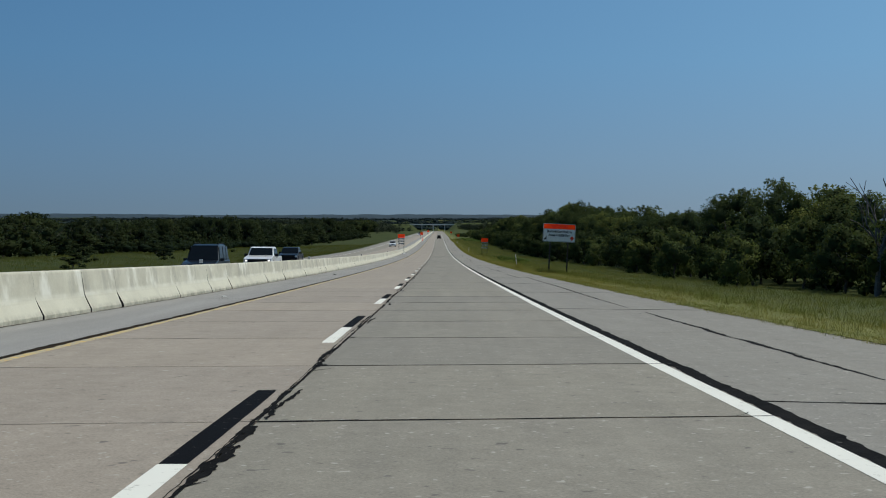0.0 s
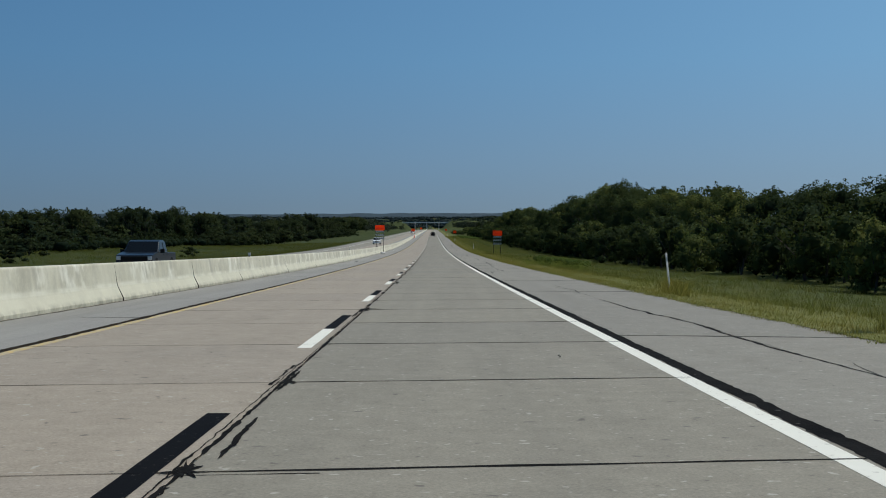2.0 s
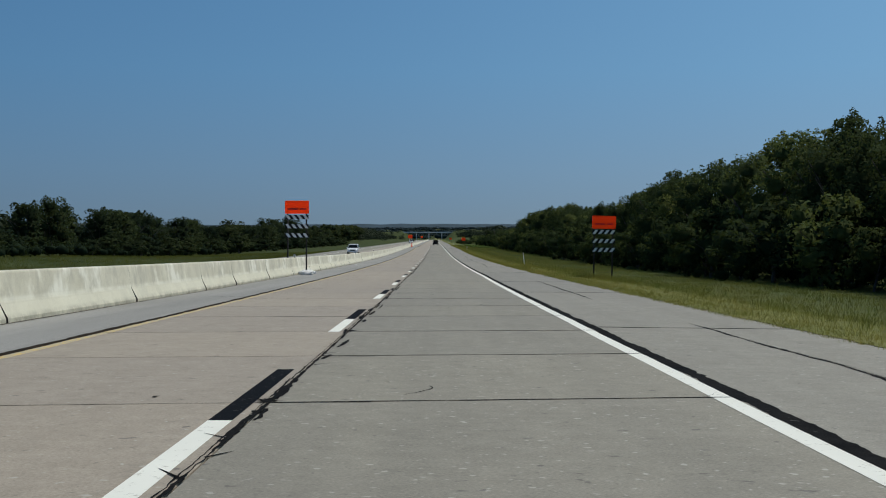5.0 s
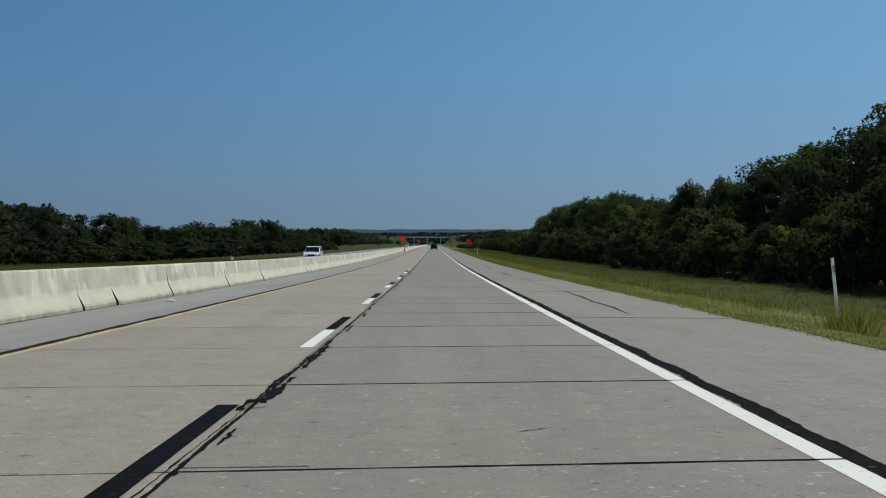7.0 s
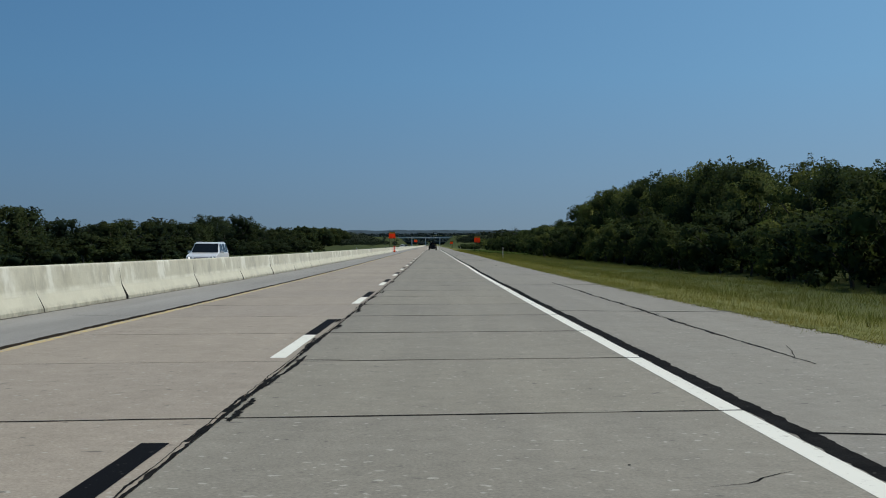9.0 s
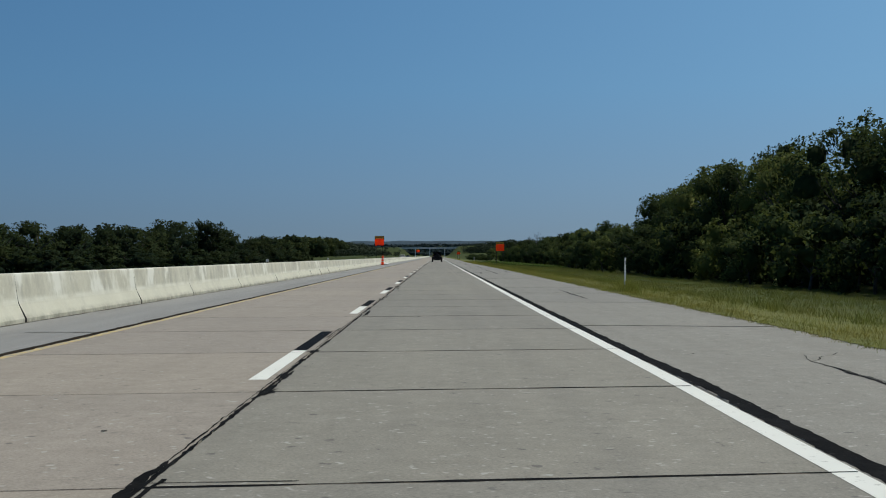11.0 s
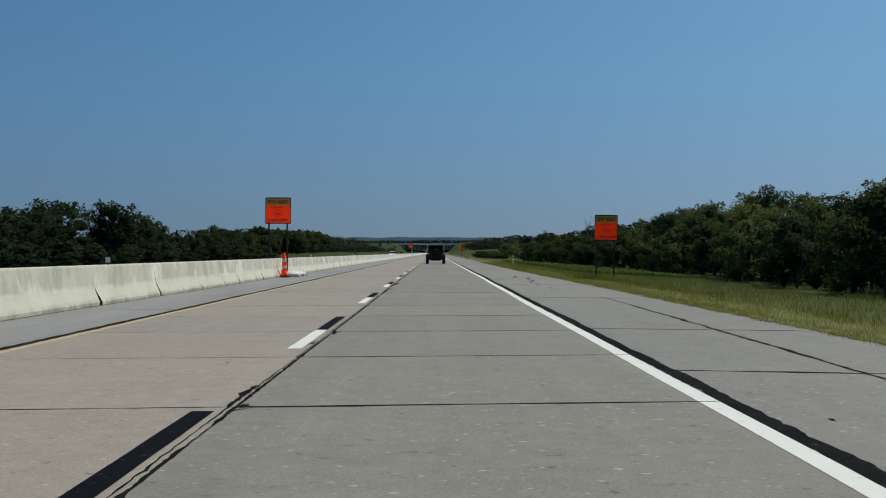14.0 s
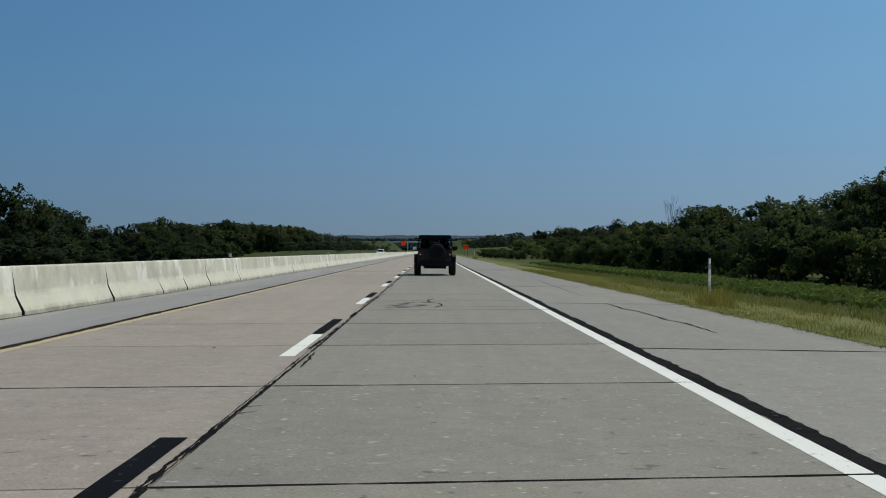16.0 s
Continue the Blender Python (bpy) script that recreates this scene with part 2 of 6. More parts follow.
def grass_ground(name):
    """Turf: green in the fields, drier and paler in the mown strip beside the paving, with tufts and bare flecks."""
    m, n, l, b = node_kit(name)
    p = n.new("ShaderNodeNewGeometry").outputs["Position"]
    broad = noise_tex(n, l, p, 0.11, 6.0, 0.7)
    field = ramp(n, l, broad, 0.3, 0.7, (0.030, 0.046, 0.013), (0.068, 0.078, 0.025))
    strip = ramp(n, l, noise_tex(n, l, p, 0.5, 5.0, 0.7), 0.3, 0.7, (0.125, 0.138, 0.042), (0.190, 0.185, 0.066))
    xyz = n.new("ShaderNodeSeparateXYZ")
    l.new(p, xyz.inputs[0])
    edge = n.new("ShaderNodeMath")
    edge.operation = "MULTIPLY_ADD"
    edge.inputs[1].default_value = 6.0
    l.new(broad, edge.inputs[0])
    l.new(xyz.outputs["X"], edge.inputs[2])
    far = n.new("ShaderNodeMapRange")
    far.inputs["From Min"].default_value, far.inputs["From Max"].default_value = 11.0, 17.5
    l.new(edge.outputs[0], far.inputs["Value"])
    near = n.new("ShaderNodeMapRange")
    near.inputs["From Min"].default_value, near.inputs["From Max"].default_value = -2.0, 2.0
    l.new(xyz.outputs["X"], near.inputs["Value"])
    side = blend(n, l, near.outputs[0], field, strip)
    green = blend(n, l, broad, (0.050, 0.068, 0.020), (0.085, 0.098, 0.032))
    right = blend(n, l, far.outputs[0], side, green)
    col = blend(n, l, near.outputs[0], field, right)
    tuft = noise_tex(n, l, p, 5.0, 4.0, 0.7)
    col = blend(n, l, 0.5, col, ramp(n, l, tuft, 0.3, 0.7, (0.25, 0.25, 0.25), (0.75, 0.75, 0.75)), "OVERLAY")
    l.new(col, b.inputs["Base Color"])
    b.inputs["Roughness"].default_value = 0.95
    b.inputs["Specular IOR Level"].default_value = 0.05
    bumped(n, l, b, tuft, 0.6, 0.05)
    return m


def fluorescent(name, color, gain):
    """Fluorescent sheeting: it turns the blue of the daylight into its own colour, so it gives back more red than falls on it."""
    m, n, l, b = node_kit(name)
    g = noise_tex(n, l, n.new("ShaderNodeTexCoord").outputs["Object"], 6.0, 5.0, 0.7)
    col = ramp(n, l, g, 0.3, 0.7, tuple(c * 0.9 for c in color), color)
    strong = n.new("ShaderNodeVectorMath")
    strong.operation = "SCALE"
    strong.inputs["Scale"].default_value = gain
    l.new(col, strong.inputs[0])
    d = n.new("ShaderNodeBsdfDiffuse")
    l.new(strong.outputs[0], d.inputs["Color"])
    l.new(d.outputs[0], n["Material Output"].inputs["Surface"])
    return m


def glass_pane(name, tint, rough=0.05):
    m, n, l, b = node_kit(name)
    b.inputs["Base Color"].default_value = (*tint, 1)
    b.inputs["Roughness"].default_value = rough
    b.inputs["Transmission Weight"].default_value = 1.0
    b.inputs["IOR"].default_value = 1.12
    return m


def lamp_glow(name, color, power):
    m, n, l, b = node_kit(name)
    b.inputs["Base Color"].default_value = (*color, 1)
    b.inputs["Emission Color"].default_value = (*color, 1)
    b.inputs["Emission Strength"].default_value = power
    return m


LANE = slab_concrete("lane concrete", (0.236, 0.217, 0.171), (0.294, 0.270, 0.216), (0.233, 0.215, 0.175))
LEFT_LANE = slab_concrete("passing lane concrete", (0.312, 0.267, 0.208), (0.376, 0.325, 0.260), (0.326, 0.280, 0.223))
SHOULDER = slab_concrete("shoulder concrete", (0.237, 0.219, 0.181), (0.290, 0.272, 0.228), (0.242, 0.226, 0.188))
ASPHALT = weathered("grey asphalt", (0.25, 0.242, 0.22), (0.325, 0.315, 0.29), 0.8, 60.0, 0.9, (1.5, 0.1, 1.0), (40.0, 0.66, (0.34, 0.33, 0.31)))
JOINT_BED = weathered("joint bed", (0.05, 0.046, 0.04), (0.10, 0.09, 0.08), 2.0, 40.0, 0.95)
TAR = weathered("crack tar", (0.005, 0.005, 0.005), (0.018, 0.017, 0.016), 2.5, 40.0, 0.95, None, (12.0, 0.70, (0.10, 0.095, 0.085)), spec=0.03)
WHITE_PAINT = worn_paint("white road paint", (0.86, 0.85, 0.75), (0.52, 0.50, 0.43), 0.345)
BLACK_PAINT = worn_paint("black contrast paint", (0.007, 0.007, 0.008), (0.09, 0.085, 0.075), 0.33)
YELLOW_PAINT = worn_paint("yellow road paint", (0.74, 0.52, 0.17), (0.44, 0.39, 0.28), 0.50)
BARRIER = barrier_concrete("barrier concrete")
DIRT = weathered("gutter dirt", (0.05, 0.042, 0.03), (0.13, 0.11, 0.08), 3.0, 30.0, 0.95)
EDGE_SOIL_SHADE = weathered("dry soil with grass shade", (0.085, 0.075, 0.045), (0.19, 0.17, 0.11), 3.0, 30.0, 0.95)
TAR_BROKEN = weathered("broken crack tar", (0.006, 0.006, 0.006), (0.03, 0.028, 0.026), 2.5, 40.0, 0.95, None, (22.0, 0.54, (0.17, 0.16, 0.14)), spec=0.03)
SEAM_DIRT = weathered("brown seam dirt", (0.014, 0.011, 0.008), (0.042, 0.031, 0.02), 3.0, 30.0, 0.95, spec=0.03)
STAIN = weathered("oil stain", (0.045, 0.043, 0.04), (0.20, 0.19, 0.17), 6.0, 40.0, 0.8)
# The haze of distance is put into this bluish base colour.
RIDGE = weathered("far woodland with painted haze", (0.028, 0.047, 0.060), (0.044, 0.068, 0.084), 0.012, 0.08, 0.95)
SOIL = grass_ground("rough grass ground")
DRY_GRASS = leaf_material("dry verge grass", (0.158, 0.172, 0.052), (0.205, 0.205, 0.072), (0.27, 0.28, 0.07), 0.45, (0.66, 0.84, 0.62), (1.26, 1.10, 1.08))
GREEN_GRASS = leaf_material("green grass", (0.088, 0.112, 0.032), (0.125, 0.142, 0.044), (0.18, 0.21, 0.045), 0.42, (0.75, 0.95, 0.8), (1.3, 1.08, 1.1))
TALL_WEED = leaf_material("sunlit weed leaf", (0.11, 0.15, 0.035), (0.20, 0.24, 0.06), (0.20, 0.27, 0.04), 0.35)
WEED_LEAF = leaf_material("weed leaf", (0.055, 0.092, 0.028), (0.110, 0.150, 0.050), (0.10, 0.15, 0.03), 0.3)
LEAF = leaf_material("tree leaf", (0.027, 0.043, 0.021), (0.042, 0.062, 0.029), (0.068, 0.096, 0.027), 0.27)
# A darker copy of the tree leaf: shade put into the colour.
LEAF_SHADED = leaf_material("tree leaf with painted shade", (0.018, 0.029, 0.017), (0.031, 0.045, 0.024), (0.042, 0.060, 0.018), 0.24)
LEAF_LIGHT = leaf_material("willow leaf", (0.064, 0.088, 0.035), (0.102, 0.126, 0.052), (0.13, 0.165, 0.043), 0.31)
LEAF_FAR = leaf_material("far leaf", (0.028, 0.041, 0.019), (0.044, 0.059, 0.026), (0.058, 0.078, 0.025), 0.25)
# These two are bluer than the other leaves: haze tinted into the colour.
LEAF_RIDGE = leaf_material("ridge leaf with painted haze", (0.032, 0.045, 0.036), (0.048, 0.062, 0.046), (0.04, 0.055, 0.03), 0.10)
LEAF_HAZE = leaf_material("hill leaf with painted haze", (0.028, 0.042, 0.044), (0.046, 0.062, 0.062), (0.04, 0.055, 0.05), 0.10)
FIELD_GRASS = leaf_material("uncut field grass", (0.042, 0.060, 0.018), (0.072, 0.088, 0.028), (0.09, 0.12, 0.03), 0.35, (0.7, 0.9, 0.75), (1.3, 1.1, 1.1))
BARK = weathered("bark", (0.05, 0.043, 0.036), (0.13, 0.115, 0.10), 3.0, 30.0, 0.95)
DEAD_WOOD = weathered("dead wood", (0.10, 0.09, 0.08), (0.22, 0.20, 0.18), 3.0, 30.0, 0.9)
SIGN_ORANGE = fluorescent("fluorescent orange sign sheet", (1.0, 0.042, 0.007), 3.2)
SIGN_RUST = painted("dull red sign ink", (0.80, 0.030, 0.008), 0.6)
SIGN_BROWN = painted("faded brown sign ink", (0.16, 0.075, 0.012), 0.6)
SIGN_AMBER = painted("amber sign sheet", (0.66, 0.31, 0.03), 0.5)
SIGN_WHITE = painted("white sign sheet", (0.80, 0.81, 0.80), 0.5)
SIGN_RED = painted("red sign mark", (0.72, 0.05, 0.02), 0.5)
SIGN_BLACK = painted("black sign ink", (0.015, 0.015, 0.017), 0.6)
SIGN_BACK = painted("sign back aluminium", (0.45, 0.46, 0.47), 0.45, 0.6)
POST_STEEL = painted("weathered steel post", (0.055, 0.048, 0.042), 0.65, 0.3)
POST_WHITE = leaf_material("thin white plastic", (0.82, 0.82, 0.80), (0.84, 0.84, 0.82), (0.80, 0.80, 0.76), 0.5, (0.97, 0.97, 0.97), (1.0, 1.0, 1.0), ((0.98, 0.98, 0.98), (1.0, 1.0, 1.0)))
SACK = weathered("white sandbag cloth", (0.62, 0.61, 0.57), (0.80, 0.79, 0.76), 4.0, 60.0, 0.9)
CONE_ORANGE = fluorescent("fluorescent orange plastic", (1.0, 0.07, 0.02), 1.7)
REFLECT = painted("reflective band", (0.62, 0.62, 0.60), 0.35)
RUBBER = painted("tyre rubber", (0.018, 0.018, 0.019), 0.8)
CAR_BLACK = painted("black car paint", (0.006, 0.006, 0.008), 0.3, 0.0, 0.3)
CAR_BLUE = painted("dark blue car paint", (0.007, 0.009, 0.016), 0.3, 0.0, 0.4)
CAR_WHITE = painted("white car paint", (0.92, 0.92, 0.90), 0.3, 0.0, 0.6, 0.02)
SOFT_TOP = painted("black soft top", (0.009, 0.009, 0.010), 0.9)
TRIM = painted("black plastic trim", (0.011, 0.011, 0.012), 0.7)
CHROME = painted("chrome", (0.75, 0.76, 0.78), 0.12, 1.0, 0.0, 0.02)
STEEL_RIM = painted("alloy rim", (0.42, 0.43, 0.44), 0.35, 0.9)
CAR_GLASS = painted("dark car glass", (0.008, 0.010, 0.012), 0.12, 0.0, 0.0, 0.02)
CLEAR_GLASS = glass_pane("smoked glass", (0.30, 0.32, 0.34))
RED_LENS = painted("red lamp lens", (0.12, 0.010, 0.010), 0.2, 0.0, 0.6)
WHITE_LENS = painted("clear lamp lens", (0.72, 0.74, 0.76), 0.12, 0.3, 0.6)
HEADLAMP = lamp_glow("lit headlamp", (1.0, 0.97, 0.9), 2.0)
BRIDGE = weathered("bridge concrete", (0.72, 0.71, 0.67), (0.82, 0.81, 0.77), 0.3, 5.0, 0.85)


# ---------- the lie of the land ----------
def smooth(a, b, v):
    u = min(1.0, max(0.0, (v - a) / (b - a)))
    return u * u * (3 - 2 * u)


def course_z(y):
    """Height of the country along the road; past the bridge it climbs to a low ridge."""
    if y < 1700:
        return road_z(y)
    return road_z(1700) + 13.0 * smooth(1700, 3500, y)


def ground_z(x, y):
    z = course_z(y)
    wob = noise.noise(Vector((x * 0.11, y * 0.07, 0.3)))
    if x > 7.0:
        d = -0.04 - 0.45 * smooth(7.1, 13.0, x) - 0.35 * smooth(13.0, 22.0, x)
        d += 3.6 * smooth(660, 860, y) * smooth(11, 30, x) * (1 - smooth(1800, 2200, y))
        d += 0.10 * wob * smooth(7.3, 11, x)
    elif x < -19.0:
        d = -0.36 - 0.55 * smooth(-19.0, -28.0, x) + (0.85 - 1.7 * smooth(300, 420, y)) * smooth(-28.0, -57.0, x)
        d += 2.6 * smooth(760, 980, y) * smooth(-21, -40, x) * (1 - smooth(1800, 2200, y))
        d += 0.15 * wob * smooth(-20, -26, x)
    else:
        d = -0.62
    if x < -20.3 or x > 9.0:
        d += 8.4 * smooth(20.3, 36, abs(x + 6.0) + 6.0) * smooth(1420, 1535, y) * (1 - smooth(1565, 1700, y))
    far = smooth(120, 900, abs(x)) + smooth(1700, 2600, y)
    d += far * 5.0 * noise.noise(Vector((x * 0.0016, y * 0.0011, 4.0)))
    return z + d


def build_ground():
    xs = [-2800, -1900, -1200, -800, -500, -320, -220, -160, -120, -95, -80, -68, -58, -50, -43, -37, -32, -28, -25, -22.5,
          -20.6, -19.6, -19.0, -12, -4, 4, 6.6, 7.0, 7.4, 7.9, 8.6, 9.4, 10.3, 11.3, 12.5, 14, 15.5, 17.2, 19, 21, 23.5, 26.5,
          30, 34, 39, 45, 52, 62, 76, 95, 120, 160, 220, 320, 500, 800, 1200, 1900, 2800]
    ys = [-160 + 5.0 * i for i in range(173)] + [720 + 20.0 * i for i in range(60)] + [1920 + 70.0 * i for i in range(44)]
    verts = [(x, y, ground_z(x, y)) for y in ys for x in xs]
    w = len(xs)
    faces = [(j * w + i, j * w + i + 1, (j + 1) * w + i + 1, (j + 1) * w + i) for j in range(len(ys) - 1) for i in range(w - 1)]
    ob = new("ground", raw_mesh("ground", verts, faces, SOIL, True))
    tagged(ob, "rough grassy ground beside the motorway, rolling away to low wooded hills", "ground", kind="structure")


build_ground()


def far_ridge():
    """The last low hills on the horizon."""
    xs = [-3000 + 15.0 * i for i in range(401)]
    verts, faces = [], []
    for k, (y, up) in enumerate(((4300, 0.0), (4600, 0.55), (4880, 1.0), (5000, 0.6))):
        for x in xs:
            top = 14.5 + 6.0 * noise.noise(Vector((x * 0.0013, 1.5, 0))) + 3.0 * noise.noise(Vector((x * 0.012, 3.0, 0))) + 1.2 * noise.noise(Vector((x * 0.05, 7.0, 0)))
            verts.append((x, y + 40 * noise.noise(Vector((x * 0.01, y, 0))), -14.0 + (top + 14.0) * up))
    n = len(xs)
    for k in range(3):
        faces += [(k * n + i, k * n + i + 1, (k + 1) * n + i + 1, (k + 1) * n + i) for i in range(n - 1)]
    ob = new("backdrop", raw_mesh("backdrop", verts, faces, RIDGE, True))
    tagged(ob, "wooded ridge on the horizon, tinted blue for haze", "hills", kind="structure")


far_ridge()


def ribbon(path, up, material, name, label=""):
    """A flat band on the road; path: rows of x, y, half width."""
    verts, faces = [], []
    for i, (x, y, h) in enumerate(path):
        z = road_z(y) + up
        verts += [(x - h, y, z), (x + h, y, z)]
        if i:
            faces.append((2 * i - 2, 2 * i - 1, 2 * i + 1, 2 * i))
    return raw_mesh(name, verts, faces, material)


# ---------- road ----------
SKEW = 0.105                      # joints run slightly askew
DASH_CYCLE, DASH_START = 12.192, 4.92
LANE_EDGE, LANE_JOINT, LEFT_JOINT, PAVED_RIGHT = 3.78, 0.19, -3.30, 7.08
KNOWN_JOINTS = [-13.0, 3.22, 19.51, 35.52, 47.56, 63.88, 80.16, 96.21, 112.35, 128.69, 205.53, 221.83, 237.98, 253.98, 270.41,
                346.88, 362.96, 379.04, 395.48, 411.53, 427.68, 444.23, 460.46, 472.38, 488.57, 503.48, 520.1, 560.5]
joints = []
for a, b in zip(KNOWN_JOINTS, KNOWN_JOINTS[1:]):
    count = max(1, round((b - a) / 4.07))
    joints += [a + (b - a) * i / count for i in range(count)]
joints.append(KNOWN_JOINTS[-1])

road = thing("road", Matrix(), "pale worn concrete motorway carriageway with black sealed joints", "road", kind="structure")


def bed(name, x0, x1, y0, y1, up, material, label):
    n = max(1, int((y1 - y0) / 6))
    path = [((x0 + x1) / 2, y0 + (y1 - y0) * i / n, (x1 - x0) / 2) for i in range(n + 1)]
    return part(name, ribbon(path, up, material, name), None, road, label)


bed("joint_bed", -5.2, 7.0, -150, 562, -0.05, JOINT_BED, "dark joint bed under the slabs")


def slab(x0, x1, y0, y1, material, skew, drop=0.0, g=0.006, c=0.008):
    """One cast paving slab with a slightly rounded top edge; long ones follow the sag of the road."""
    n = max(1, round((y1 - y0) / 3.5))
    cuts = [(y0 + g, -c), (y0 + g + c, 0.0)] + [(y0 + (y1 - y0) * i / n, 0.0) for i in range(1, n)] + [(y1 - g - c, 0.0), (y1 - g, -c)]
    across = [(x0 + g, -0.11), (x0 + g, -c), (x0 + g + c, 0.0), (x1 - g - c, 0.0), (x1 - g, -c), (x1 - g, -0.11)]
    verts, faces = [], []
    for y, low in cuts:
        for x, up in across:
            yy = y + skew * (x - 1.8)
            verts.append((x, yy, road_z(yy) + min(up, low) + drop))
    w, last = len(across), len(cuts) - 1
    for k in range(last):
        faces += [(k * w + i, k * w + i + 1, (k + 1) * w + i + 1, (k + 1) * w + i) for i in range(w - 1)]
    faces += [tuple(range(w))[::-1], tuple(range(last * w, last * w + w))]
    return raw_mesh("slab", verts, faces, material)


rng = random.Random(3)
for a, b in zip(joints, joints[1:]):
    part("slab", slab(LANE_JOINT, LANE_EDGE, a, b, LANE, SKEW, rng.uniform(-0.001, 0.0)), None, road)
    part("slab", slab(LEFT_JOINT, LANE_JOINT, a, b, LEFT_LANE, SKEW, rng.uniform(-0.001, 0.0), 0.004, 0.005), None, road)
shoulder_joints = [-12.0, 4.2, 20.3, 31.5, 42.3, 54.0, 63.7, 73.2, 89.6, 100.4, 116.1, 124.7, 133.2, 141.8, 158.0, 170.0, 186.0, 198.0, 216.9, 236.4, 250.5,
                   264.0, 285.6, 300.0, 316.0, 330.0, 346.0, 359.8, 369.4, 376.3, 382.1, 398.7, 419.3, 435.1, 446.7, 452.9, 465.0, 476.9, 484.5, 489.6, 499.5, 511.3,
                   523.1, 535.0, 549.0, 568.0]
shoulder_joints = [y + 0.4 for y in shoulder_joints]      # from the lane edge to the datum of the skew
for a, b in zip(shoulder_joints, shoulder_joints[1:]):
    part("shoulder_slab", slab(LANE_EDGE, PAVED_RIGHT, a, b, SHOULDER, -0.16), None, road)
bed("inner_shoulder", -5.31, LEFT_JOINT, -150, 1620, -0.012, ASPHALT, "grey asphalt inner shoulder")
start, end = joints[0], joints[-1]
bed("far_lane", LANE_JOINT, LANE_EDGE, end + 0.2, 1640, 0.0, LANE, "")
bed("far_passing_lane", LEFT_JOINT, LANE_JOINT, end, 1640, 0.0, LEFT_LANE, "")
bed("far_shoulder", LANE_EDGE, PAVED_RIGHT, end + 8, 1640, 0.0, SHOULDER, "")
bed("near_lane", LANE_JOINT, LANE_EDGE, -150, start - 0.4, 0.0, LANE, "")
bed("near_passing_lane", LEFT_JOINT, LANE_JOINT, -150, start - 0.4, 0.0, LEFT_LANE, "")
bed("near_shoulder", LANE_EDGE, PAVED_RIGHT, -150, -12.0, 0.0, SHOULDER, "")

# opposite carriageway, a little lower, behind the barrier
opposite = thing("opposite_road", Matrix(), "pale concrete carriageway for oncoming traffic behind a barrier", "road", kind="structure")


def opp(name, x0, x1, up, material, y0=-150, y1=1640, label=""):
    n = int((y1 - y0) / 6)
    path = [((x0 + x1) / 2, y0 + (y1 - y0) * i / n, (x1 - x0) / 2) for i in range(n + 1)]
    return part(name, ribbon(path, up, material, name), None, opposite, label)


opp("inner_shoulder", -9.2, -6.0, -0.26, ASPHALT)
opp("lane", -12.9, -9.2, -0.26, LEFT_LANE)
opp("lane", -16.6, -12.9, -0.262, LANE)
opp("outer_shoulder", -19.4, -16.6, -0.266, SHOULDER)
opp("edge_line", -9.45, -9.33, -0.255, YELLOW_PAINT)
opp("edge_line", -16.52, -16.40, -0.255, WHITE_PAINT)
dash_far = raw_mesh("lane_dash", [(-0.07, 0, 0), (0.07, 0, 0), (0.07, 3.05, 0), (-0.07, 3.05, 0)], [(0, 1, 2, 3)], WHITE_PAINT)
for k in range(0, 75):
    y = -20 + k * DASH_CYCLE
    ob = part("lane_dash", dash_far, None, opposite)
    ob.matrix_local = pose(-12.9, y, road_z(y) - 0.254, math.degrees(math.atan(slope(y))))

# markings
for k in range(-2, 100):
    y = DASH_START + DASH_CYCLE * k
    wear = rng.uniform(-0.012, 0.012)
    for name, y0, y1, material in (("lane_dash", y - 6.80, y - 3.50, WHITE_PAINT), ("contrast_patch", y - 3.50, y, BLACK_PAINT)):
        n = 6
        path = [(0.0 + wear * 0.5, y0 + (y1 - y0) * i / n, 0.080 + 0.006 * noise.noise(Vector((0, y0 + i, 7)))) for i in range(n + 1)]
        part(name, ribbon(path, 0.0018, material, name), None, road)


def wandering(x, y0, y1, step, half, sway, ragged, seed, fine=0.35, jag=0.0):
    path, y = [], y0
    while y < y1:
        off = sway * noise.noise(Vector((y * 0.13, seed, 0))) + 0.3 * sway * noise.noise(Vector((y * fine, seed, 5)))
        h = half * (1 + ragged * noise.noise(Vector((y * 0.9, seed, 9))) + 0.6 * ragged * noise.noise(Vector((y * 4.0, seed, 2))))
        off += jag * (noise.noise(Vector((y * 5.3, seed, 7))) + 0.7 * noise.noise(Vector((y * 13.0, seed, 3))))
        h *= 1 + 9 * jag * noise.noise(Vector((y * 7.0, seed, 12)))
        path.append((x + off, y, max(0.003, h)))
        y += step
    return path


EDGE_DRIFT = [(-150, 0.03), (5, 0.03), (18, 0.0), (196, 0.0), (208, 0.05), (224, 0.0), (336, 0.0), (351, 0.055), (366, 0.0), (418, 0.0), (428, -0.03),
              (437, 0.0), (451, 0.0), (461, -0.02), (470, 0.0), (480, 0.0), (491, 0.035), (502, 0.0), (2000, 0.0)]


def edge_drift(y):
    """How far the edge line strays from its true course."""
    for (a, p), (b, q) in zip(EDGE_DRIFT, EDGE_DRIFT[1:]):
        if a <= y <= b:
            return p + (q - p) * (y - a) / (b - a)
    return 0.0


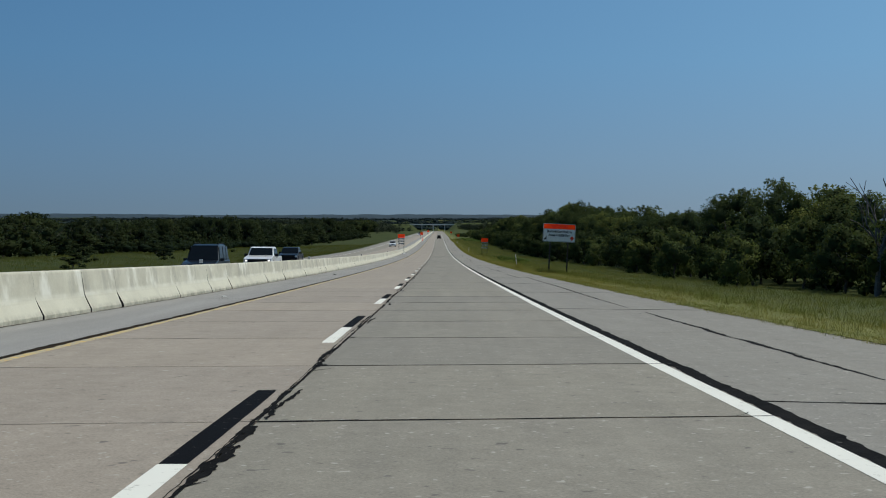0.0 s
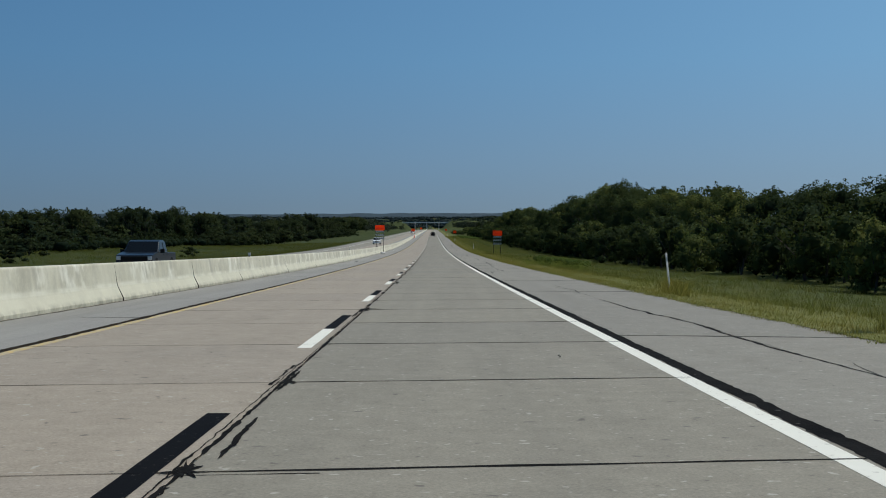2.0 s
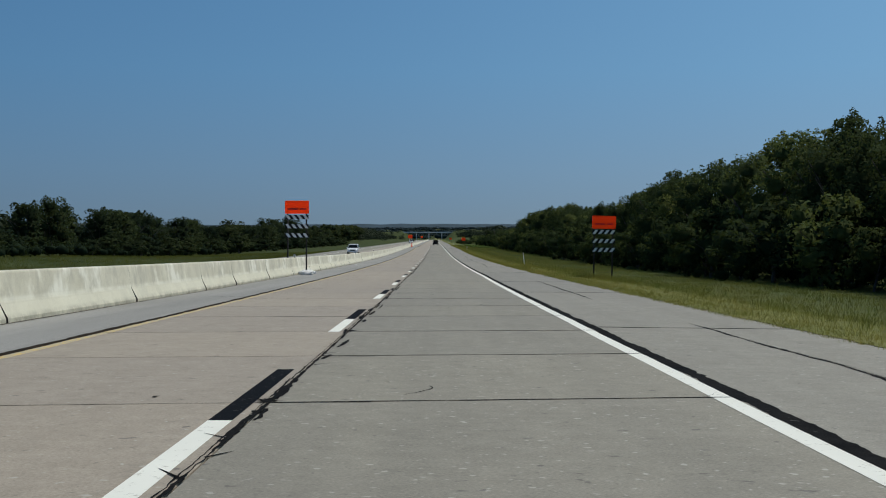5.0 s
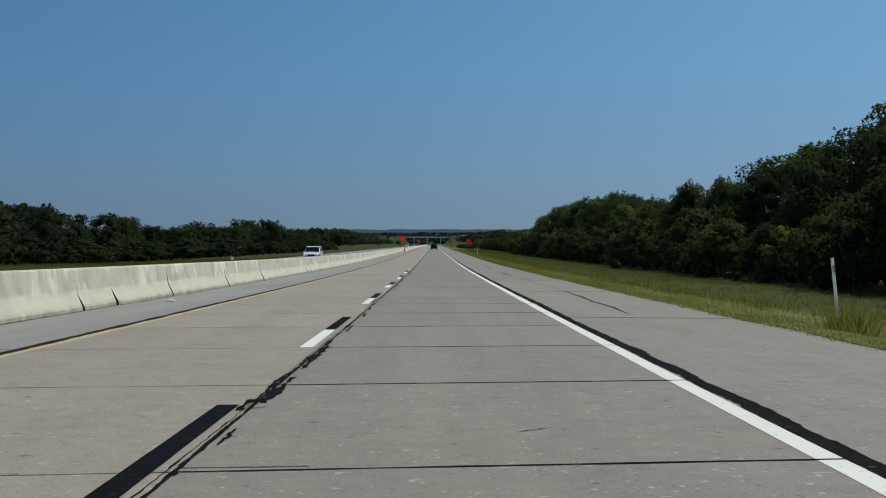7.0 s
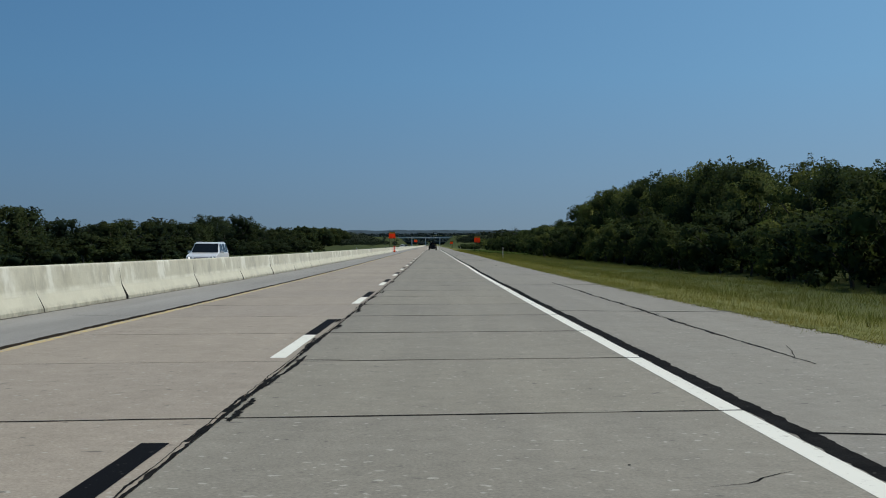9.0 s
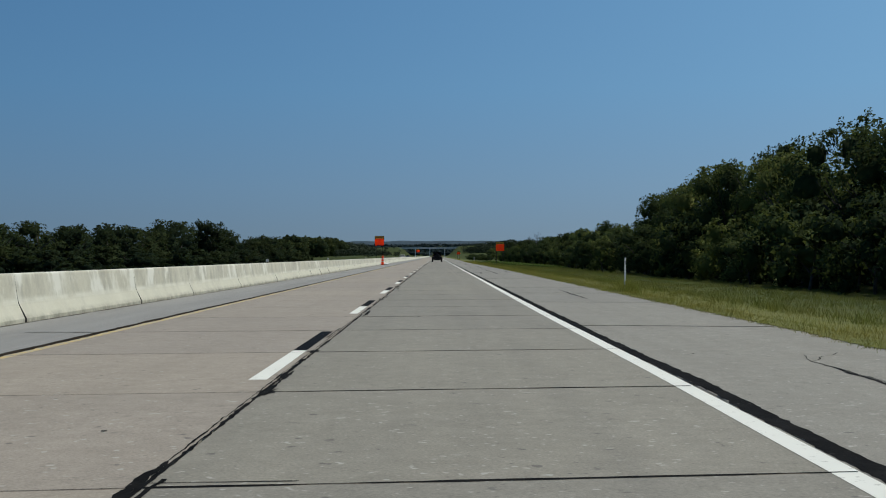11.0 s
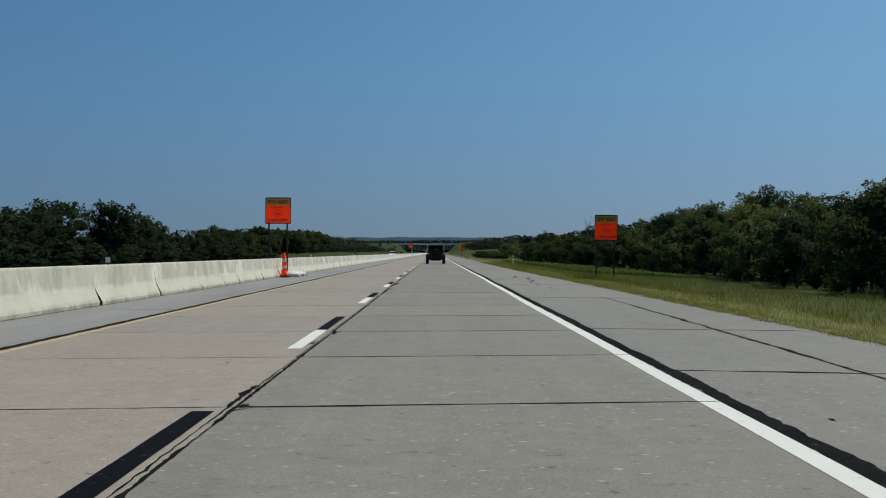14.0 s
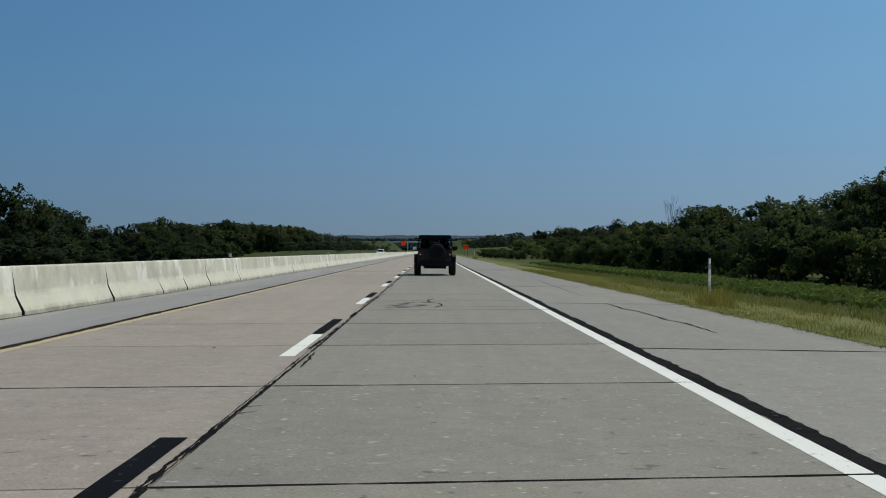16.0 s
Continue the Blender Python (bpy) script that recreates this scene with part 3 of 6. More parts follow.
edge = [(3.62 + edge_drift(y) + 0.012 * noise.noise(Vector((y * 0.2, 0, 0))), y, 0.078 + 0.006 * noise.noise(Vector((y, 2, 0)))) for y in range(-150, 1620, 2)]
part("edge_line", ribbon(edge, 0.0018, WHITE_PAINT, "edge_line"), None, road, "solid white edge line")
yellow = [(-3.13 + 0.01 * noise.noise(Vector((y * 0.2, 4, 0))), y, 0.068 + 0.009 * noise.noise(Vector((y, 2, 8)))) for y in range(-150, 1620, 2)]
part("median_line", ribbon(yellow, 0.0018, YELLOW_PAINT, "median_line"), None, road, "worn yellow median line")
part("tar_seal", ribbon([(x + edge_drift(y) + 0.028 * noise.noise(Vector((y * 0.8, 4, 0))) + 0.016 * noise.noise(Vector((y * 2.1, 4, 3))), y, h) for x, y, h in wandering(3.785, -40, 1000, 0.08, 0.078, 0.045, 0.30, 21, 0.6, 0.020)], 0.0012, TAR, "tar_seal"), None, road, "thick black tar seal along the edge line")
part("tar_seal", ribbon(wandering(-3.262, -40, 1400, 0.2, 0.070, 0.03, 0.6, 3, 0.35, 0.016), 0.0024, SEAM_DIRT, "tar_seal"), None, road)
part("tar_seal", ribbon(wandering(0.190, -20, 760, 0.06, 0.013, 0.016, 1.6, 8, 1.3, 0.016), 0.0026, TAR, "tar_seal"), None, road, "ragged tar along the lane joint")
part("tar_seal", ribbon(wandering(0.155, -20, 560, 0.06, 0.005, 0.03, 2.2, 18, 1.6, 0.012), 0.0028, TAR, "tar_seal"), None, road)
for k in range(150):
    y = rng.uniform(0, 545)
    part("tar_seal", ribbon(wandering(0.17 + rng.uniform(-0.06, 0.08), y, y + rng.uniform(0.4, 2.2), 0.05, rng.uniform(0.008, 0.026), 0.06, 1.9, k + 40, 1.9, 0.022),
                            0.0030, TAR, "tar_seal"), None, road)
for k in range(120):      # broad smears of sealer beside the joint
    y, x, ln = rng.uniform(0, 545), 0.20 + rng.choice((-0.05, 0.03, 0.06, 0.10)), rng.uniform(0.5, 2.0)
    n, half, lean = 34, rng.uniform(0.010, 0.030), rng.uniform(-0.06, 0.06)
    path = []
    for i in range(n + 1):
        u = i / n
        wide = half * (math.sin(math.pi * u) ** 0.6) * (1 + 1.2 * noise.noise(Vector((u * 11, k, 4))) + 0.8 * noise.noise(Vector((u * 29, k, 2)))) + 0.003
        path.append((x + lean * (u - 0.5) + 0.025 * noise.noise(Vector((u * 5, k, 8))), y + ln * u, max(0.003, wide)))
    part("tar_smear", ribbon(path, 0.0033, TAR, "tar_smear"), None, road)
for k in range(130):      # short splinters that run out from the joint
    y, x = rng.uniform(0, 545), 0.18
    side = rng.choice((-1, 1))
    ln, lean = rng.uniform(0.15, 0.5), rng.uniform(0.15, 0.9)
    path = [(x + side * 0.10 * i / 5 * ln * 4, y + lean * ln * i / 5, 0.018 * (1 - i / 6.0) * (1 + 0.5 * noise.noise(Vector((i, k, 0))))) for i in range(6)]
    part("splinter_crack", ribbon(path, 0.0036, TAR, "splinter_crack"), None, road)


def cross_seal(y, x0, x1, half, skew, seed, up=0.0022):
    """A seal across the road, following a joint."""
    verts, faces = [], []
    n = max(4, int((x1 - x0) / 0.18))
    for i in range(n + 1):
        x = x0 + (x1 - x0) * i / n
        yy = y + skew * (x - 1.8) + 0.012 * noise.noise(Vector((x * 1.5, seed, 1)))
        h = max(0.0025, half * (1 + 1.0 * noise.noise(Vector((x * 1.3, seed, 4))) + 0.5 * noise.noise(Vector((x * 5.0, seed, 6)))))
        z = road_z(yy) + up
        verts += [(x, yy - h, z), (x, yy + h, z)]
        if i:
            faces.append((2 * i - 2, 2 * i, 2 * i + 1, 2 * i - 1))
    return raw_mesh("joint_seal", verts, faces, TAR)


def blot(x, y, rx, ry, seed, material=None, spiky=0.5):
    """A ragged splash of tar with spikes."""
    r = random.Random(seed)
    verts, n = [(x, y, road_z(y) + 0.004)], 72
    for i in range(n):
        a = 2 * math.pi * i / n
        c, d = math.cos(a), math.sin(a)
        k = 0.45 + 0.5 * abs(noise.noise(Vector((c * 1.7, d * 1.7, seed)))) + 0.35 * noise.noise(Vector((c * 6, d * 6, seed))) + 0.3 * noise.noise(Vector((c * 14, d * 14, seed)))
        if r.random() < 0.12:
            k += spiky * r.random()
        yy = y + ry * max(0.12, k) * d
        verts.append((x + rx * max(0.12, k) * c, yy, road_z(yy) + 0.004))
    return raw_mesh("tar_patch", verts, [(0, 1 + i, 1 + (i + 1) % n) for i in range(n)], material or TAR)


for i, y in enumerate(joints):
    part("joint_seal", cross_seal(y, LANE_JOINT, LANE_EDGE - 0.05, rng.uniform(0.013, 0.023), SKEW, i), None, road)
    part("joint_seal", cross_seal(y, LEFT_JOINT, LANE_JOINT, rng.choice([0.005, 0.006, 0.008, 0.015]), SKEW, i + 500), None, road)
    if rng.random() < 0.75:   # a star of tar where the joints meet
        wide = rng.choice((0.03, 0.045, 0.06, 0.10))
        part("tar_patch", blot(LANE_JOINT + rng.uniform(-0.03, 0.07), y + SKEW * -1.6 + rng.uniform(-0.1, 0.1), wide, wide * rng.uniform(1.6, 3.0), i, None, 0.9), None, road)
    if rng.random() < 0.5:    # the seal splits in two near the lane joint
        part("joint_seal", cross_seal(y + rng.choice((-0.09, 0.07)), LANE_JOINT, LANE_JOINT + rng.uniform(0.4, 1.3), 0.008, SKEW + rng.uniform(-0.08, 0.08), i + 7000), None, road)
    if rng.random() < 0.2:    # a hooked crack under the edge line
        part("surface_crack", ribbon([(3.45 + 0.16 * math.sin(0.2 * k), y + 0.17 + 0.035 * k, 0.003) for k in range(8)], 0.0026, TAR, "surface_crack"), None, road)
for i, y in enumerate(shoulder_joints):
    part("joint_seal", cross_seal(y, LANE_EDGE, PAVED_RIGHT - 0.3, rng.uniform(0.030, 0.046), -0.16, i + 1300), None, road)
# cracks that wander along the shoulder, with side branches, and short crazing in the lanes
def crack(x, y, length, half, seed, lean=0.0, step=0.28):
    """A jagged crack line with varying width; returns its points."""
    r = random.Random(seed)
    path, yy, drift = [], y, lean
    n = max(3, int(length / step))
    for i in range(n + 1):
        fade = min(1.0, 0.25 + i / 3.0, 0.25 + (n - i) / 3.0)
        path.append((x, yy, max(0.003, half * fade * r.uniform(0.45, 1.4))))
        yy += step * r.uniform(0.6, 1.4)
        drift += r.uniform(-0.05, 0.05) - 0.12 * (drift - lean)
        x += drift * step + r.uniform(-0.08, 0.08) * step
    return path


# start x, y, end x, y, half width
SHOULDER_CRACKS = [(5.41, 5.9, 5.50, 18.9, 0.024), (5.47, 20.9, 5.82, 56.0, 0.018), (5.30, 52.4, 5.17, 62.9, 0.022), (6.20, 56.0, 6.23, 62.4, 0.012),
                   (5.35, 67.9, 5.15, 84.5, 0.018), (5.21, 86.0, 5.21, 95.0, 0.012), (4.96, 127.1, 5.12, 133.9, 0.016), (4.94, 116.7, 4.83, 122.9, 0.018), (6.08, 122.5, 6.13, 129.7, 0.010), (4.26, 115.1, 4.57, 119.0, 0.007),
                   (4.14, 111.6, 4.26, 115.1, 0.017), (5.29, 133.9, 5.38, 151.0, 0.020),
                   (5.30, 158.0, 5.45, 171.0, 0.016), (5.2, 181.0, 5.4, 199.0, 0.018), (5.07, 237.4, 5.37, 251.0, 0.018), (5.37, 251.0, 5.20, 268.0, 0.012),
                   (5.14, 271.5, 5.24, 281.1, 0.026), (5.25, 290.0, 5.5, 318.0, 0.018), (5.38, 350.0, 5.46, 353.4, 0.016), (5.46, 353.4, 6.11, 354.5, 0.010),
                   (5.39, 371.5, 5.50, 379.3, 0.019), (5.24, 412.6, 5.33, 433.5, 0.028), (5.31, 437.1, 5.03, 440.2, 0.016), (5.51, 443.4, 5.74, 465.5, 0.018),
                   (6.18, 468.2, 5.21, 470.2, 0.010), (5.21, 470.2, 5.24, 474.8, 0.014), (5.16, 476.9, 5.08, 480.0, 0.016), (5.08, 480.0, 5.40, 482.2, 0.030), (5.40, 482.2, 5.46, 485.4, 0.024),
                   (5.46, 485.4, 5.68, 488.6, 0.026), (5.35, 513.9, 5.15, 523.2, 0.016), (5.2, 527.0, 5.5, 545.0, 0.014)]


def crack_between(x0, y0, x1, y1, half, seed):
    """A jagged crack from one point to another, ragged in width."""
    r = random.Random(seed)
    n = max(5, int(math.hypot(x1 - x0, y1 - y0) / 0.16))
    path = []
    for i in range(n + 1):
        u = i / n
        bow = 0.16 * noise.noise(Vector((u * 3.1, seed, 1.0))) + 0.05 * noise.noise(Vector((u * (y1 - y0) * 1.1, seed, 2.0)))
        taper = min(1.0, 0.25 + 5 * u, 0.25 + 5 * (1 - u))
        path.append((x0 + (x1 - x0) * u + bow * math.sin(math.pi * u) + r.uniform(-0.012, 0.012), y0 + (y1 - y0) * u,
                     max(0.003, half * taper * (0.75 + 0.8 * noise.noise(Vector((u * (y1 - y0) * 0.8, seed, 3.0)))) * r.uniform(0.6, 1.35))))
    return path


for k, (x0, y0, x1, y1, half) in enumerate(SHOULDER_CRACKS):
    main = crack_between(x0, y0, x1, y1, half, k)
    if half > 0.015:     # crumbled tar spread round the wide ones
        spread = [(x + 0.012, y, h * 1.9) for x, y, h in main]
        part("shoulder_crack", ribbon(spread, 0.0024, TAR_BROKEN, "shoulder_crack"), None, road)
    part("shoulder_crack", ribbon(main, 0.0028, TAR, "shoulder_crack"), None, road)
    if half > 0.015:     # a second strand beside the wide ones
        strand = [(x + 0.05 + 0.03 * noise.noise(Vector((y, k, 6.0))), y, h * 0.35) for x, y, h in main[len(main) // 5:-len(main) // 4]]
        part("shoulder_crack", ribbon(strand, 0.0030, TAR, "shoulder_crack"), None, road)
    for b in range(k % 3):
        fx, fy, fh = main[rng.randrange(len(main))]
        part("shoulder_crack", ribbon(crack(fx, fy, rng.uniform(0.6, 2.2), 0.007, k + 900 + b, rng.choice([-0.35, -0.2, 0.2, 0.35])), 0.0030, TAR, "shoulder_crack"), None, road)
for k in range(26):      # cross seals on the inner shoulder
    y = rng.uniform(4, 545)
    part("joint_seal", cross_seal(y, -4.95 + rng.uniform(0, 0.6), LEFT_JOINT - 0.1, rng.uniform(0.010, 0.022), rng.uniform(-0.1, 0.1), k + 4000, -0.007), None, road)
for k in range(60):      # hairlines, curved and lying across the lanes
    y, x = rng.uniform(3, 545), rng.choice([rng.uniform(0.4, 3.3), rng.uniform(-2.8, -0.3)])
    a, ln, half = rng.uniform(-1.2, 1.2), rng.uniform(0.15, 0.6), rng.uniform(0.006, 0.013)
    path = []
    for i in range(9):
        a += rng.uniform(-0.5, 0.5)
        path.append((x, y, half * (1 - abs(i - 4) / 6.0)))
        x, y = x + ln / 8 * math.cos(a), y + ln / 8 * (0.35 + abs(math.sin(a)))
    part("surface_crack", ribbon(path, 0.002, TAR, "surface_crack"), None, road)
for k in range(110):     # small spalls and tar drops
    y, x = rng.uniform(3, 545), rng.choice([rng.uniform(0.3, 3.5), rng.uniform(-3.0, -0.2), rng.uniform(4.2, 6.8)])
    s = rng.uniform(0.012, 0.035)
    part("tar_drop", blot(x, y, s, s * rng.uniform(1.0, 3.5), k + 9000), None, road)
TURF_EDGE = [(0, 7.10), (30, 6.90), (70, 6.77), (135, 6.70), (230, 6.67), (280, 6.78), (355, 6.78), (434, 7.0), (470, 6.90), (512, 6.68), (600, 6.68)]


def turf_x(y):
    """Where the turf that creeps over the paved edge ends."""
    for (a, p), (b, q) in zip(TURF_EDGE, TURF_EDGE[1:]):
        if a <= y <= b:
            x = p + (q - p) * (y - a) / (b - a)
            break
    else:
        x = 7.0
    return x + 0.09 * noise.noise(Vector((y * 0.35, 0, 1))) + 0.08 * noise.noise(Vector((y * 1.7, 0, 5))) + 0.06 * noise.noise(Vector((y * 4.1, 0, 3))) + 0.045 * noise.noise(Vector((y * 8.3, 0, 8)))


turf_ys = [-20 + 0.11 * i for i in range(5640)]
# A ragged soil line; the shade of the overhanging grass is painted in with it.
part("edge_dirt", ribbon([(turf_x(y) + 0.10, y, 0.070 + 0.055 * noise.noise(Vector((y * 1.7, 2, 0)))) for y in turf_ys], 0.004, EDGE_SOIL_SHADE, "edge_dirt"), None, road, "dirt and painted grass shade along the paved edge")
part("turf_fringe", ribbon([((turf_x(y) + 0.02 + 7.3) / 2, y, (7.3 - turf_x(y) - 0.02) / 2) for y in turf_ys], 0.009, SOIL, "turf_fringe"), None, road, "turf grown over the paved edge")
part("surface_crack", cross_seal(521.5, 1.2, 3.3, 0.012, 0.02, 7001), None, road)
# a spill stain in the lane
for k in range(16):
    y, x = 522.0 + rng.uniform(-1.5, 1.5), 0.95 + rng.uniform(-0.35, 0.45)
    part("oil_stain", blot(x, y, rng.uniform(0.08, 0.26), rng.uniform(0.08, 0.35), k + 70, STAIN), None, road)
for dx, dy, rx, ry in ((0.16, -0.1, 0.13, 0.5), (0.30, 0.15, 0.15, 0.25), (0.24, -0.45, 0.07, 0.35), (0.42, 0.1, 0.10, 0.12)):
    part("tar_patch", blot(dx, 80.0 + dy, rx, ry, 300 + int(dx * 100)), None, road)
part("surface_crack", ribbon([(1.55 + 0.16 * math.sin(i * 0.9), 521.0 + i * 0.6, 0.014) for i in range(8)], 0.006, TAR, "surface_crack"), None, road)


# ---------- median barrier ----------
barrier = thing("median_barrier", Matrix(), "stained pale concrete safety barrier between the carriageways", "barrier", kind="structure")
SECTION = [(0.30, 0.0), (0.30, 0.06), (0.215, 0.235), (0.190, 0.285), (0.174, 0.33), (0.162, 0.385), (0.107, 0.775), (0.098, 0.803), (0.08, 0.815)]
BARRIER_X = -5.60


def barrier_piece(y0, y1, open0=0.05, open1=0.05, high0=0.36, high1=0.36):
    """One length of barrier; its ends gape at the toe where the joints have opened."""
    right = [(h, z) for h, z in SECTION]
    ring = right + [(-h, z) for h, z in reversed(right)]
    verts, faces, rise = [], [], []
    steps = max(1, int((y1 - y0) / 4))
    cuts = [y0 + (y1 - y0) * i / steps for i in range(steps + 1)]
    for k, y in enumerate(cuts):
        for h, z in ring:
            o, top = (open0, high0) if k == 0 else (open1, high1)
            gap = 0.0012 + o * max(0.0, 1 - z / top) ** 0.8
            yy = y + gap * (1 if k == 0 else -1 if k == steps else 0)
            zz = z + 0.006 * noise.noise(Vector((y * 0.15, 3, 0))) * (z > 0.5)
            verts.append((BARRIER_X + h, yy, road_z(yy) + zz - (0.3 if z == 0 else 0)))
            rise.append(z)
    n = len(ring)
    for k in range(steps):
        for i in range(n):
            j = (i + 1) % n
            faces.append((k * n + i, (k + 1) * n + i, (k + 1) * n + j, k * n + j))
    faces += [tuple(range(n)), tuple(range(steps * n, (steps + 1) * n))[::-1]]
    me = raw_mesh("barrier_segment", verts, faces, BARRIER)
    me.materials.append(JOINT_BED)             # the end faces are dark, so the open joints read black
    for p in list(me.polygons)[-2:]:
        p.material_index = 1
    me.attributes.new("rise", "FLOAT", "POINT").data.foreach_set("value", rise)
    return me


KNOWN_SEAMS = [15.5, 18.3, 20.6, 26.3, 30.7, 34.1, 67.4, 75.6, 84.0, 92.4, 100.4, 140.8, 148.8, 157.3, 222.6, 226.5, 230.7, 233.4, 239.0, 241.5, 247.0,
               255.6, 288.0, 296.5, 299.8, 305.6, 361.2, 369.1, 375.1, 393.1, 401.8, 407.3, 426.5, 434.5, 442.7, 450.6, 460.4, 471.1, 475.0, 478.0,
               482.1, 483.8, 517.8, 523.5, 528.2, 531.2, 534.7, 540.5]
seams = [-8.0]
while seams[-1] < 620:
    s = seams[-1]
    ahead = [k for k in KNOWN_SEAMS if s + 0.5 < k < s + 10]
    seams.append(ahead[0] if ahead else s + rng.choice([5.4, 8.2, 8.2, 8.3]))
gape = [(rng.choice([0.03, 0.05, 0.08, 0.11]), rng.choice([0.34, 0.36, 0.36, 0.42, 0.6])) for _ in seams]
for a, b, (o, h), (p, k) in zip(seams, seams[1:], gape, gape[1:]):
    part("barrier_segment", barrier_piece(a, b, o, p, h, k), None, barrier)
part("barrier_run", barrier_piece(seams[-1], 1500), None, barrier)
part("barrier_run", barrier_piece(-150, seams[0]), None, barrier)
part("toe_dirt", ribbon(wandering(-5.285, -40, 900, 0.2, 0.030, 0.02, 1.3, 77), -0.006, DIRT, "toe_dirt"), None, barrier, "dirt along the barrier toe")


# ---------- trees ----------
def ball(n):
    bm = bmesh.new()
    bmesh.ops.create_icosphere(bm, subdivisions=n, radius=1.0)
    verts = np.array([v.co[:] for v in bm.verts])
    faces = np.array([[v.index for v in f.verts] for f in bm.faces])
    bm.free()
    return verts, faces


BALLS = ball(1), ball(2)


def leaf_mesh(name, clumps, material, seed, crown=None):
    """Leaves set in rounded clumps; clumps: rows of centre, radii, count, leaf size, and the share of it that is a dense heart.
    The leaves lie along the clump's skin, like shingles."""
    g = np.random.default_rng(seed)
    verts, faces, normals, k = [], [], [], 0
    for row in clumps:
        centre, radii, count, size = row[:4]
        middle, radii = np.array(centre), np.array(radii)
        wob = lambda d: 1 + 0.13 * np.sin(d[:, 0] * 5 + centre[0] * 3) * np.sin(d[:, 1] * 6 + centre[1] * 3) + 0.11 * np.sin(d[:, 2] * 7 + centre[2] * 2)
        d = g.normal(size=(count, 3))
        d[:, 2] = np.where(d[:, 2] < -0.5, -d[:, 2], d[:, 2])
        d /= np.linalg.norm(d, axis=1)[:, None]
        r = (1.03 - (0.60 if len(row) > 4 and 0 < row[4] < 0.6 else 0.36) * g.random(count) ** 1.6) * wob(d)
        p = middle + d * r[:, None] * radii
        face = d + 0.55 * g.normal(size=(count, 3))
        u = np.cross(face, g.normal(size=(count, 3)))
        u /= np.linalg.norm(u, axis=1)[:, None]
        v = np.cross(face, u)
        v /= np.linalg.norm(v, axis=1)[:, None]
        ln = size * g.uniform(0.6, 1.3, count)[:, None]
        wd = ln * g.uniform(0.4, 0.6, count)[:, None]
        tri = np.stack([p - u * ln * 0.45 + v * wd, p - u * ln * 0.3 - v * wd * 0.9, p + u * ln * 0.6], 1)
        verts.append(tri.reshape(-1, 3))
        faces.append(np.arange(k, k + 3 * count).reshape(-1, 3))
        soft = d + 0.22 * face / np.linalg.norm(face, axis=1)[:, None] + np.array((0, 0, 0.30))
        if crown:
            whole = (p - np.array(crown[0])) / np.array(crown[1])
            soft = 0.6 * soft + 0.75 * whole / np.linalg.norm(whole, axis=1)[:, None]
        soft /= np.linalg.norm(soft, axis=1)[:, None]
        normals.append(np.repeat(soft, 3, axis=0))
        k += 3 * count
        if len(row) > 4 and row[4]:
            ball_verts, ball_faces = BALLS[row[4] > 0.6]
            heart = ball_verts * (row[4] * wob(ball_verts) * g.uniform(0.72, 1.12, len(ball_verts)))[:, None]
            verts.append(middle + heart * radii)
            faces.append(ball_faces + k)
            k += len(ball_verts)
            around = ball_verts.copy()
            if crown:
                around = around + (middle - np.array(crown[0])) / np.array(crown[1])
                around /= np.linalg.norm(around, axis=1)[:, None]
            normals.append(around)
    me = raw_mesh(name, np.concatenate(verts).tolist(), np.concatenate(faces).tolist(), material, True)
    me.normals_split_custom_set_from_vertices(np.concatenate(normals).tolist())
    return me


def limbs(r, height, spread, count, thick, forks=2):
    """A tapered trunk that forks into limbs."""
    bm = bmesh.new()
    p, q = Vector((0, 0, -0.3)), Vector((r.uniform(-0.2, 0.2), r.uniform(-0.2, 0.2), height * 0.28))
    tube(bm, p, q, thick, thick * 0.75, 6)
    for i in range(count):
        a = 2 * math.pi * i / count + r.uniform(-0.5, 0.5)
        start = q * r.uniform(0.6, 1.0)
        mid = start + Vector((math.cos(a) * spread * 0.35, math.sin(a) * spread * 0.35, height * r.uniform(0.2, 0.35)))
        tube(bm, start, mid, thick * 0.5, thick * 0.32, 4)
        for f in range(forks):
            b = a + r.uniform(-0.8, 0.8)
            tip = mid + Vector((math.cos(b) * spread * 0.4, math.sin(b) * spread * 0.4, height * r.uniform(0.10, 0.24)))
            tube(bm, mid, tip, thick * 0.3, thick * 0.08, 3)
    return bm


